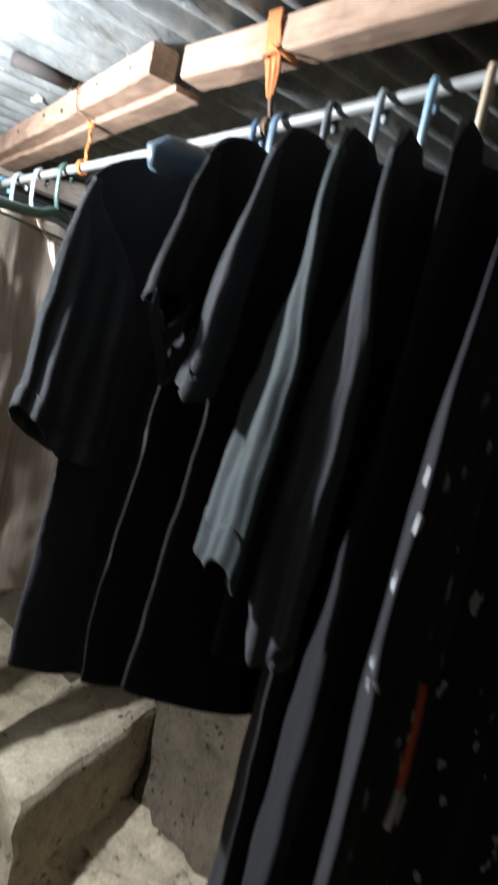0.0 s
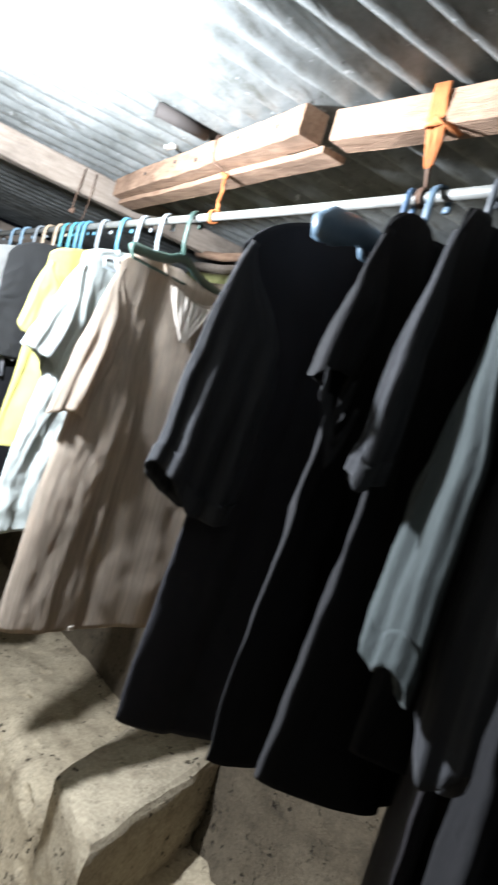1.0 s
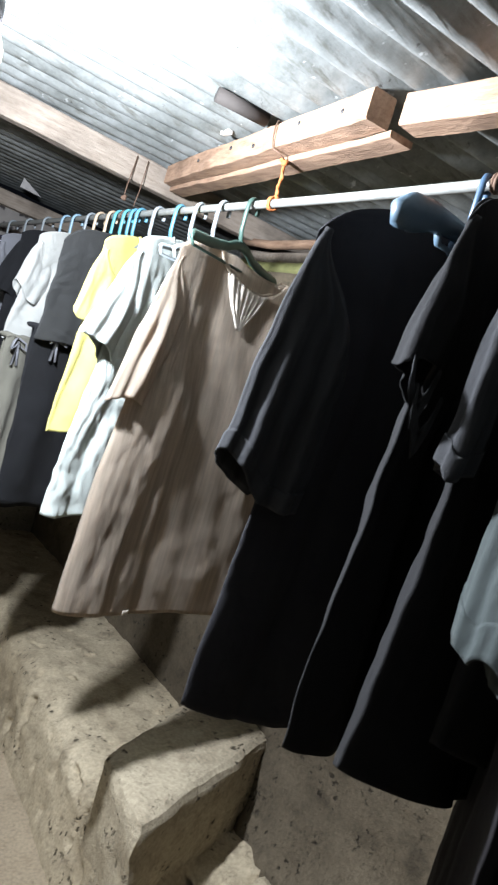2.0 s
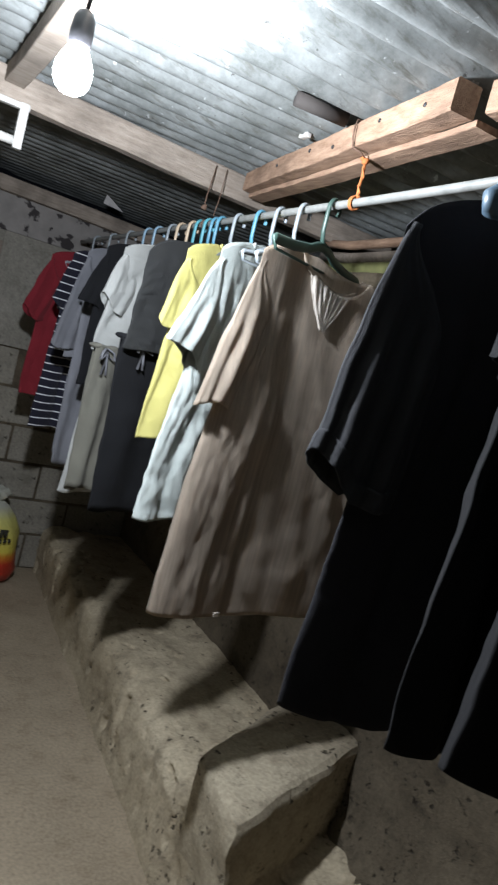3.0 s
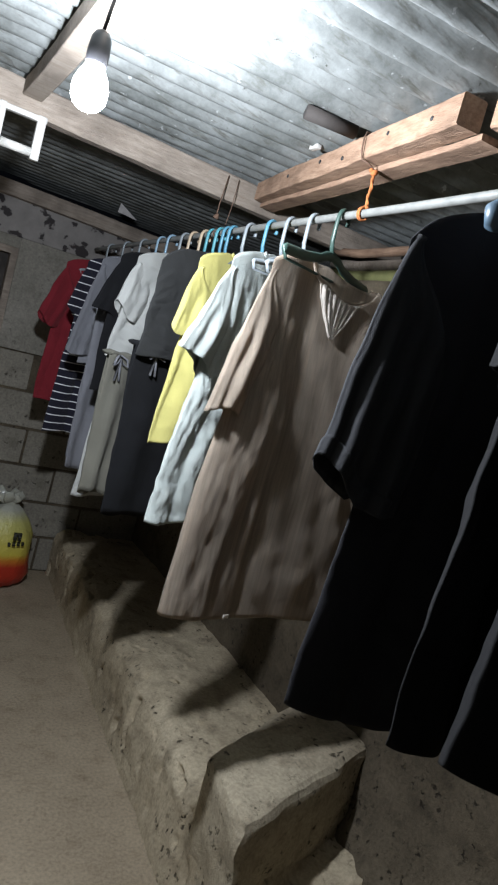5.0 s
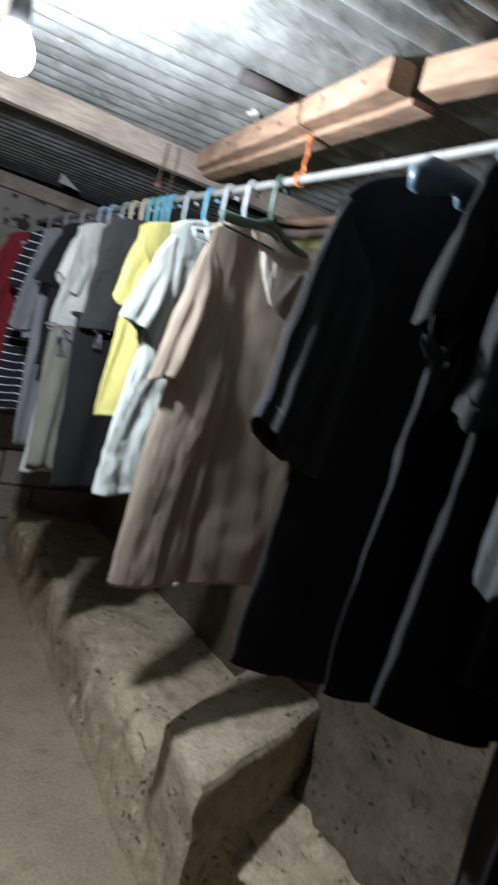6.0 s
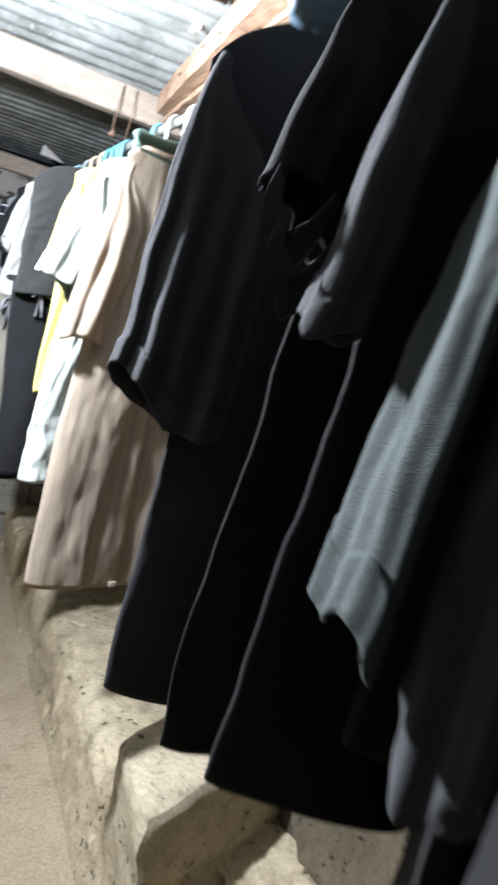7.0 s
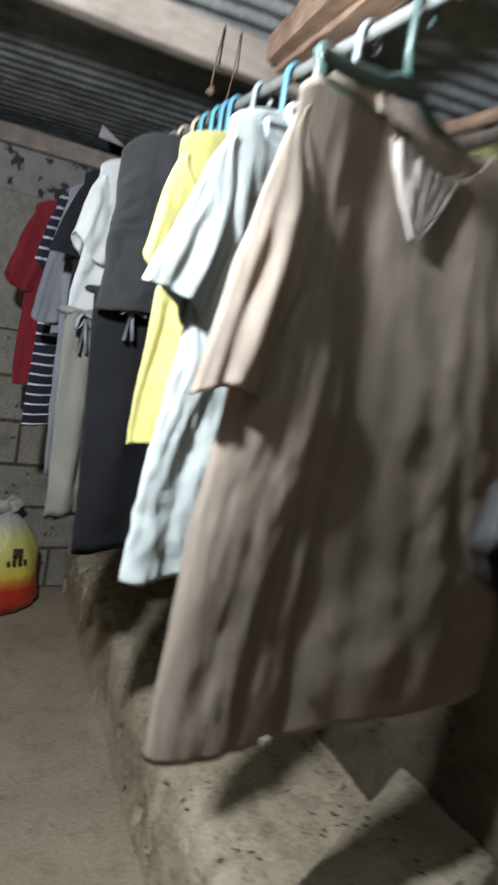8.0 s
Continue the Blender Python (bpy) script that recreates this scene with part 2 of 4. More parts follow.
grid(bm, 60, NY, roof_pt)
r = bmesh.ops.extrude_face_region(bm, geom=bm.faces[:])
for v in r["geom"]:
    if isinstance(v, bmesh.types.BMVert):
        v.co.z += 0.003
bmesh.ops.recalc_face_normals(bm, faces=bm.faces)
tagged(part("ceiling", bm, M_ROOF, None, "stained galvanised corrugated roof sheets seen from below"), category="roof", kind="structure")

# far wall of hollow blocks with a window opening
wall_n = bpy.data.objects.new("wall_north", None)
scene.collection.objects.link(wall_n)
tagged(wall_n, "bare grey concrete block wall with mortar joints", "wall", kind="structure")
WIN = (-1.35, -0.355, 0.95, 1.745)


def mortar_boxes():
    bm = bmesh.new()
    y0, y1 = Y1 + 0.008, Y1 + 0.12
    box(bm, (X0, y0, 0), (WIN[0], y1, 2.02))
    box(bm, (WIN[1], y0, 0), (X1 + 0.14, y1, 2.02))
    box(bm, (WIN[0], y0, 0), (WIN[1], y1, WIN[2]))
    box(bm, (WIN[0], y0, WIN[3]), (WIN[1], y1, 2.02))
    return bm


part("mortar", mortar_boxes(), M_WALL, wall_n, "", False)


def block_mesh(length, height):
    bm = bmesh.new()
    box(bm, (-length / 2, -0.02, -height / 2), (length / 2, 0.03, height / 2), 0.006)
    rough(bm, 0.003, 30)
    return mesh_of("concrete_block", bm, M_BLOCK, False)


BW, BH = 0.40, 0.205
full, half_b = block_mesh(BW - 0.014, BH - 0.014), block_mesh(BW / 2 - 0.014, BH - 0.014)
for row in range(6):
    z = (row + 0.5) * BH
    shift = 0.0 if row % 2 else BW / 2
    for k in range(-7, 4):
        x = 0.10 + shift + k * BW
        lo, hi = x - BW / 2, x + BW / 2
        if lo < X0 or hi > X1 + 0.15:
            continue
        if hi > WIN[0] and lo < WIN[1] and z + BH / 2 > WIN[2] and z - BH / 2 < WIN[3]:
            if lo < WIN[1] - 0.02 and hi > WIN[1] + 0.15:
                ob = new("concrete_block", half_b)
                ob.parent, ob.location = wall_n, (WIN[1] + BW / 4 + 0.005, Y1 + 0.02, z)
            continue
        ob = new("concrete_block", full)
        ob.parent, ob.location = wall_n, (x, Y1 + 0.02, z)

# pale, spotted plaster band over the blocks
m, nt, b = nodes_of("spotted_plaster")
v = coords(nt)
spots = add(nt, "ShaderNodeTexVoronoi", Scale=15.0, Randomness=1.0)
wob = add(nt, "ShaderNodeTexNoise", Scale=22.0, Detail=4.0)
nt.links.new(v, wob.inputs["Vector"])
nt.links.new(mix(nt, 0.09, v, wob.outputs["Color"]), spots.inputs["Vector"])
col = mix(nt, ramp(nt, spots.outputs["Distance"], [(0.30, (0, 0, 0)), (0.40, (1, 1, 1))]), (0.035, 0.03, 0.03), (0.24, 0.225, 0.21))
col = mix(nt, 0.4, col, ramp(nt, noise_tex(nt, v, 12), [(0.3, (0.3, 0.3, 0.3)), (0.7, (0.7, 0.7, 0.7))]), "OVERLAY")
nt.links.new(col, b.inputs["Base Color"])
b.inputs["Roughness"].default_value = 0.9
bm = bmesh.new()
box(bm, (X0, Y1 - 0.022, 1.80), (X1, Y1 + 0.008, 2.0), 0.004)
part("plaster_band", bm, m, wall_n, "pale plaster with dark round blotches")

M_PLASTER = concrete("grey_plaster", (0.27, 0.255, 0.22), (0.19, 0.18, 0.15), (0.12, 0.11, 0.09), 0.35)
bm = bmesh.new()
for lo, hi in (((X0, 1.232), (WIN[0], 1.80)), ((WIN[1], 1.232), (X1, 1.80)), ((WIN[0], WIN[3]), (WIN[1], 1.80))):
    box(bm, (lo[0], Y1 - 0.014, lo[1]), (hi[0], Y1 + 0.008, hi[1]), 0.003)
part("plaster_coat", bm, M_PLASTER, wall_n, "patchy grey plaster over the blocks")

window = thing("window_1", "dark unlit window opening with a plain timber frame", "window", (0, 0, 0), kind="structure")
bm = bmesh.new()
box(bm, (WIN[1] - 0.035, Y1 - 0.01, WIN[2]), (WIN[1], Y1 + 0.09, WIN[3]), 0.003)
box(bm, (WIN[0], Y1 - 0.01, WIN[2]), (WIN[0] + 0.035, Y1 + 0.09, WIN[3]), 0.003)
box(bm, (WIN[0], Y1 - 0.012, WIN[3] - 0.035), (WIN[1], Y1 + 0.088, WIN[3]), 0.003)
box(bm, (WIN[0], Y1 - 0.012, WIN[2]), (WIN[1], Y1 + 0.088, WIN[2] + 0.035), 0.003)
part("window_frame", bm, M_WOOD_X, window, "", False)
bm = bmesh.new()
box(bm, (WIN[0] + 0.03, Y1 + 0.06, WIN[2] + 0.03), (WIN[1] - 0.03, Y1 + 0.075, WIN[3] - 0.03))
part("shutter", bm, timber("dark_board", (0.07, 0.06, 0.055), (0.04, 0.035, 0.03), (6, 1, 1)), window, "dark board shutter", False)

# ledge along the wall and the concrete step block on it
bm = bmesh.new()
PROF = [(0.02, -0.02), (0.045, 0.06), (0.06, 0.13), (0.075, 0.20), (0.10, 0.245), (0.15, 0.27), (0.22, 0.275), (0.34, 0.265), (0.50, 0.25), (0.68, 0.25)]


def smooth01(t):
    t = max(0.0, min(1.0, t))
    return t * t * (3 - 2 * t)


def ledge_pt(u, v):
    f = v * (len(PROF) - 1)
    i = min(int(f), len(PROF) - 2)
    x = PROF[i][0] + (PROF[i + 1][0] - PROF[i][0]) * (f - i)
    z = PROF[i][1] + (PROF[i + 1][1] - PROF[i][1]) * (f - i)
    y = -2.9 + 5.3 * u
    skew = 0.055 * y + 0.03
    low = smooth01((0.431 * max(0.053, x) - 0.187 + 0.08 - y) / 0.06)
    p = Vector((x + skew * (1 - v) + 0.30 * low * (1 - v), y, z * (1 - 0.65 * low) + 0.07 * low * v * v))
    n = noise.noise_vector(p * 6) * 0.012 + noise.noise_vector(p * 22) * 0.0045 + noise.noise_vector(p * 70) * 0.002
    if low > 0.5:
        n += noise.noise_vector(p * 14) * 0.020 + noise.noise_vector(p * 40) * 0.008
    pit = max(0.0, noise.noise(Vector((p.x * 20, p.y * 22, p.z * 9))) - 0.42) * 0.16
    return p + n + Vector((pit, 0, -pit * 0.6 if v > 0.4 else 0))


grid(bm, 460, 56, ledge_pt)
bmesh.ops.recalc_face_normals(bm, faces=bm.faces)
tagged(part("concrete_ledge", bm, M_LEDGE, None, "rough low concrete ledge running along the wall foot"), category="ledge", kind="structure")

bm = bmesh.new()
TOP = [(0.086, 0.125), (0.053, -0.164), (0.70, 0.115), (0.70, 0.464)]
lo = [bm.verts.new((x + (0.015 if i < 2 else 0), y, 0.0)) for i, (x, y) in enumerate(TOP)]
hi = [bm.verts.new((x, y, 0.43)) for x, y in TOP]
bm.faces.new(lo)
bm.faces.new(hi[::-1])
for k in range(4):
    bm.faces.new((lo[k], hi[k], hi[(k + 1) % 4], lo[(k + 1) % 4]))
bmesh.ops.recalc_face_normals(bm, faces=bm.faces)
bmesh.ops.bevel(bm, geom=bm.edges[:], offset=0.026, segments=2, profile=0.5, affect="EDGES")
bmesh.ops.subdivide_edges(bm, edges=bm.edges[:], cuts=11, use_grid_fill=True)
for v in bm.verts:
    v.co += noise.noise_vector(v.co * 10) * 0.010 + noise.noise_vector(v.co * 36) * 0.006
tagged(part("concrete_step", bm, M_STEP, None, "chipped raw concrete block built on the ledge"), category="block")

# ---- roof timbers ----
beam("roof_beam", (-0.040, -0.315, 2.073), (0.125, 0.80, 2.073), 0.055, 0.06, M_WOOD, "sawn reddish-brown timber under the roof sheets", seed=2, cuts=70)
beam("roof_beam", (-0.01, -4.1, 2.073), (-0.005, -0.36, 2.073), 0.055, 0.06, M_WOOD, "sawn brown timber under the roof sheets", cuts=40, seed=5)
beam("batten", (0.010, -0.34, 2.035), (0.150, 0.79, 2.033), 0.055, 0.014, M_WOOD, "thin rough board nailed below a roof beam", seed=7)
beam("rafter", (0.80, 0.86, 2.040), (-3.2, 0.86, 2.13), 0.05, 0.085, M_WOOD_X, "long pale weathered rafter crossing under the roof", cuts=50, seed=9)
beam("purlin", (-0.649, 0.83, 2.096), (-0.649, -4.1, 2.096), 0.055, 0.05, M_WOOD_X, "pale purlin against the roof sheets", cuts=40, seed=11)
beam("wall_plate", (-3.2, 2.36, 2.08), (0.6, 2.36, 1.985), 0.07, 0.07, M_WOOD_X, "dark timber plate on the block wall", seed=13)

# nails and a small white insulator on the lit side of the beam
for k, y in enumerate((-0.22, -0.05, 0.16, 0.30, 0.52)):
    x = -0.040 + 0.148 * (y + 0.315) - 0.0275
    bm = bmesh.new()
    sweep(bm, [(x + 0.006, y, 2.075 + 0.010 * math.sin(k * 2.3)), (x - 0.003, y, 2.075 + 0.010 * math.sin(k * 2.3)), (x - 0.0045, y, 2.075 + 0.010 * math.sin(k * 2.3))], [0.002, 0.0055, 0.003], n=10)
    tagged(part("nail", bm, M_BLACKP, None, "dark nail head driven into the roof beam"), category="nail", group="nails in the beam")
bm = bmesh.new()
box(bm, (-0.012, 0.28, 2.104), (0.004, 0.32, 2.116), 0.003)
tagged(part("insulator", bm, M_WHITE, None, "small chipped white insulator on top of the beam"), category="insulator")

# short pipe stub lying over the beam
peg = bmesh.new()
sweep(peg, [(-0.150, 0.125, 2.112), (-0.02, 0.10, 2.112)], 0.017, n=16)
# brownish pipe colour taken near black to hold the stub's shadow
tagged(part("pipe_stub", peg, plastic("shaded_pipe", (0.04, 0.034, 0.03), 0.85), None, "short brownish pipe stub lying on the beam, darkened as if in shadow"), category="pipe")

# sticks kept on the wall's top
for k, (z, x, r, mat, lab) in enumerate(((2.0, 0.53, 0.016, M_WOOD, "split wooden slat resting on the wall top"),
                                         (1.955, 0.54, 0.020, M_WOOD_X, "old wooden stick resting on the wall top"),
                                         (1.910, 0.53, 0.026, plastic("green_bamboo", (0.22, 0.225, 0.09), 0.7), "greenish bamboo pole resting on the wall top"))):
    bm = bmesh.new()
    sweep(bm, [(x + 0.01 * math.sin(i), -0.55 + 0.16 * i, z + 0.004 * math.cos(2 * i)) for i in range(10)], r, r * 1.2, 10, (1, 0, 0))
    tagged(part("stick", bm, mat, None, lab), category="stick", group="sticks on the wall")

# ---- rod, ties ----
def rod_z(y):
    return 1.917 - 0.028 * y + (0.012 * min(y, 0) ** 2)


bm = bmesh.new()
sweep(bm, [(0, -1.7 + 0.1 * i, rod_z(-1.7 + 0.1 * i)) for i in range(41)], 0.0098, n=18, side=(1, 0, 0))
tagged(part("clothes_rod", bm, M_PVC, None, "long pale plastic pipe hung as a clothes rod"), category="rod")


def tie(name, pts, r, y, mat, label, knots):
    t = thing(name, label, "tie", (0, 0, 0), group="rod ties")
    bm = bmesh.new()
    sweep(bm, pts, r, n=8)
    part("cord", bm, mat, t)
    for c, q in knots:
        bm = bmesh.new()
        bmesh.ops.create_icosphere(bm, subdivisions=2, radius=q, matrix=Matrix.Translation(c))
        rough(bm, q * 0.5, 90)
        part("knot", bm, mat, t)
    bm = bmesh.new()
    for k in range(2):
        sweep(bm, [(0.0145 * math.cos(a * 0.6283), y + 0.006 * k + 0.002 * math.sin(a), rod_z(y) + 0.0145 * math.sin(a * 0.6283)) for a in range(11)], r * 0.8, n=6)
    part("loop", bm, mat, t)
    return t


rope = tie("rope_tie", [(0.002, 0.0, 1.930), (0.006, 0.010, 1.955), (0.012, 0.018, 1.985), (0.016, 0.028, 2.022)], 0.0034, 0.0, M_ROPE,
           "frayed orange-brown rope tying the rod to the beam", [((0.016, 0.028, 2.020), 0.0085), ((0.012, 0.036, 2.026), 0.006), ((0.003, 0.002, 1.932), 0.007)])
bm = bmesh.new()
sweep(bm, [(0.016 + 0.0035 * math.cos(1.1 * i) - 0.0011 * i, 0.026 + 0.0035 * math.sin(1.1 * i) - 0.002 * i, 2.02 - 0.0075 * i) for i in range(12)], 0.0024, n=6)
part("strand", bm, M_ROPE, rope)
bm = bmesh.new()
sweep(bm, [(0.016, 0.030, 2.026), (-0.002, 0.034, 2.036), (-0.020, 0.040, 2.040), (-0.0235, 0.046, 2.062), (-0.022, 0.052, 2.088), (-0.018, 0.054, 2.106), (0.03, 0.056, 2.108), (0.043, 0.050, 2.085), (0.036, 0.040, 2.036), (0.018, 0.032, 2.024)], 0.0022, n=6)
part("beam_loop", bm, M_STRING, rope, "thin brown cord passed round the beam")
tie("string_tie", [(-0.02, 0.80, 1.945), (-0.015, 0.81, 1.99), (0.0, 0.828, 2.09)], 0.0019, 0.78, M_STRING,
    "brown string tying the rod to the rafter", [((-0.02, 0.80, 1.945), 0.010)])
tie("string_tie", [(0.02, 0.80, 1.93), (0.03, 0.81, 1.99), (0.04, 0.828, 2.09)], 0.0014, 0.80, M_STRING,
    "thin string tying the rod to the rafter", [])
strap = tie("strap_tie", [(0.0, -0.598, rod_z(-0.6) + 0.012), (-0.010, -0.60, 1.975), (-0.016, -0.602, 1.995)], 0.004, -0.60, M_STRING,
            "bright orange twisted plastic strap holding the rod", [])
bm = bmesh.new()
for k in range(5):
    o = 0.006 * (k - 2)
    sweep(bm, [(-0.014, -0.60 + o * 0.5, 1.985 - 0.004 * (k % 2)), (-0.020 - 0.003 * (k % 2), -0.602 + o, 2.02), (-0.028, -0.602 + o * 1.2, 2.05), (-0.037, -0.602 + o, 2.085), (-0.038, -0.602 + o, 2.108)], [0.003, 0.0045, 0.0055, 0.0045, 0.004], 0.003, 8, (1, 0, 0))
part("webbing", bm, M_ROPE, strap, "bright orange plastic webbing strands")
bm = bmesh.new()
sweep(bm, [(-0.034, -0.59, 2.040), (-0.038, -0.61, 2.047), (-0.030, -0.63, 2.042), (-0.012, -0.645, 2.03)], [0.006, 0.009, 0.008, 0.004], 0.004, 8)
part("loose_end", bm, M_ROPE, strap, "frayed orange end")

# ---- bulb ----
bulb = thing("light_bulb", "glowing white bulb in a black socket on a cable", "lamp", BULB)
m, nt, b = nodes_of("bulb_glow")
b.inputs["Base Color"].default_value = (0.9, 0.9, 0.9, 1)
b.inputs["Emission Color"].default_value = (0.95, 1.0, 1.0, 1)
b.inputs["Emission Strength"].default_value = 25.0
bm = bmesh.new()
sweep(bm, [(0, 0, z) for z in (-0.036, -0.034, -0.028, -0.018, -0.006, 0.008, 0.022, 0.032, 0.040)], [0.004, 0.014, 0.023, 0.029, 0.031, 0.030, 0.025, 0.019, 0.016], n=32)
glass = part("globe", bm, m, bulb)
glass.visible_shadow = False
bm = bmesh.new()
sweep(bm, [(0, 0, z) for z in (0.038, 0.042, 0.060, 0.082, 0.092, 0.096)], [0.017, 0.0185, 0.019, 0.017, 0.012, 0.005], n=24)
part("socket", bm, M_BLACKP, bulb, "black socket")
bm = bmesh.new()
sweep(bm, [(0, 0, 0.092), (0.004, 0.002, 0.13), (0.010, 0.0, 0.185), (0.024, 0.0, 0.215), (0.05, -0.01, 0.225), (0.064, -0.012, 0.228), (0.085, -0.014, 0.225)], 0.0035, n=8)
part("cable", bm, M_BLACKP, bulb, "black cable")

# pale torn flake hanging from the far roof sheet
bm = bmesh.new()
vs = [bm.verts.new(p) for p in ((0.03, 2.15, 2.098), (0.02, 2.14, 2.050), (0.14, 2.19, 2.048), (0.036, 2.16, 2.098), (0.026, 2.15, 2.050), (0.143, 2.196, 2.05))]
for f in ((0, 1, 2), (5, 4, 3), (0, 3, 4, 1), (1, 4, 5, 2), (2, 5, 3, 0)):
    bm.faces.new([vs[i] for i in f])
tagged(part("paper_flake", bm, plastic("pale_paper", (0.6, 0.58, 0.56), 0.8), None, "pale torn paper flake stuck under the roof sheet", False), category="paper")

# white bracket under the rafter
br = thing("roller_bracket", "white metal bracket with a roller, screwed under the rafter", "bracket", (0, 0, 0))
bm = bmesh.new()
box(bm, (-0.625, 0.80, 1.905), (-0.60, 0.83, 2.03), 0.004)
part("side_plate", bm, M_WHITE, br)
bm = bmesh.new()
box(bm, (-0.73, 0.80, 1.905), (-0.712, 0.83, 2.03), 0.004)
part("side_plate", bm, M_WHITE, br)
bm = bmesh.new()
box(bm, (-0.735, 0.802, 2.012), (-0.598, 0.828, 2.028), 0.003)
part("top_plate", bm, M_WHITE, br)
bm = bmesh.new()
sweep(bm, [(-0.71, 0.815, 1.925), (-0.625, 0.815, 1.925)], 0.013, n=14)
part("roller", bm, M_WHITE, br)


# ---- hangers ----
def hanger_mesh(mat, half=0.19, drop=0.075, thick=0.006, bar=0.007):
    """Parts of one hanger at the rod's centre, arms along x."""
    h = bmesh.new()
    pts = [(0.0, 0, -0.100), (-0.014, 0, -0.088), (-0.022, 0, -0.066), (-0.024, 0, -0.03)] + [(0.024 * math.cos(a), 0, -0.0105 + 0.024 * math.sin(a)) for a in np.linspace(math.pi, -0.35, 16)]
    sweep(h, pts, 0.0042, thick, 8)
    a = bmesh.new()
    arm = [(-half, 0, -0.105 - drop), (-half * 0.97, 0, -0.100 - drop), (-half * 0.6, 0, -0.112 - drop * 0.5), (-0.055, 0, -0.118), (-0.03, 0, -0.106), (0, 0, -0.100)]
    arm += [(-x, y, z) for x, y, z in arm[-2::-1]]
    sweep(a, arm, bar, thick, 8)
    c = bmesh.new()
    sweep(c, [(-half, 0, -0.100 - drop), (-half * 0.93, 0, -0.120 - drop), (half * 0.93, 0, -0.120 - drop), (half, 0, -0.100 - drop)], 0.0035, thick * 0.8, 8)
    return [("hook", h), ("arm", a), ("crossbar", c)]


def hanger(y, colour_name, mat, yaw, half=0.185, drop=0.06, thick=0.006, bar=0.007):
    t = thing("hanger", f"{colour_name} plastic clothes hanger hooked on the rod", "hanger", (0, y, rod_z(y)), yaw, "hangers on the rod")
    for nm, bm in hanger_mesh(mat, half, drop, thick, bar):
        part(nm, bm, mat, t)
    return t


P_BLUE, P_TEAL, P_GREY = plastic("blue_plastic", (0.10, 0.29, 0.40)), plastic("teal_plastic", (0.10, 0.36, 0.42)), plastic("grey_plastic", (0.30, 0.34, 0.36))
P_DGREEN, P_BEIGE, P_LBLUE = plastic("green_plastic", (0.045, 0.085, 0.07)), plastic("beige_plastic", (0.58, 0.46, 0.32)), plastic("pale_blue_plastic", (0.30, 0.46, 0.58))
P_PAD = plastic("dusk_blue_plastic", (0.085, 0.135, 0.18))
P_DGREY = plastic("dark_grey_plastic", (0.09, 0.10, 0.11))
P_NAVY = plastic("navy_plastic", (0.05, 0.10, 0.17))
for y, nm, mat in ((2.0, "grey", P_GREY), (1.75, "grey", P_GREY), (1.52, "grey", P_GREY), (1.31, "pale blue", P_LBLUE), (1.20, "pale blue", P_LBLUE), (1.063, "grey", P_GREY), (0.985, "beige", P_BEIGE), (0.886, "beige", P_BEIGE),
                   (0.83, "teal", P_TEAL), (0.763, "teal", P_TEAL), (0.711, "blue", P_BLUE), (0.669, "blue", P_BLUE), (0.553, "grey-green", P_GREY),
                   (0.424, "bright blue", P_BLUE), (0.317, "grey", P_GREY), (0.202, "pale grey", P_GREY),
                   (-0.575, "black", P_NAVY), (-0.735, "dark grey", P_DGREY), (-0.829, "grey", P_GREY), (-0.911, "pale blue", P_LBLUE), (-0.991, "beige", P_BEIGE), (-1.10, "grey", P_GREY)):
    hanger(y, nm, mat, *((26, 0.09, 0.02) if y < -0.5 else (24, 0.12, 0.035) if 0.25 < y < 0.5 else (24, 0.15, 0.05) if y < 1 else (20, 0.15, 0.05)))
hanger(0.074, "dark green flat", P_DGREEN, 24, 0.20, 0.035, 0.006, 0.012)
bh = hanger(-0.634, "broad blue", P_PAD, 3, 0.150, 0.030, 0.008)
for s in (-1,):
    bm = bmesh.new()
    sweep(bm, [(s * 0.232, 0, -0.158), (s * 0.230, 0, -0.142), (s * 0.212, 0, -0.132), (s * 0.17, 0, -0.122), (s * 0.10, 0, -0.116)], [0.012, 0.023, 0.027, 0.022, 0.012], [0.010, 0.018, 0.022, 0.018, 0.012], 20)
    part("shoulder_pad", bm, P_PAD, bh, "broad rounded pale blue shoulder")


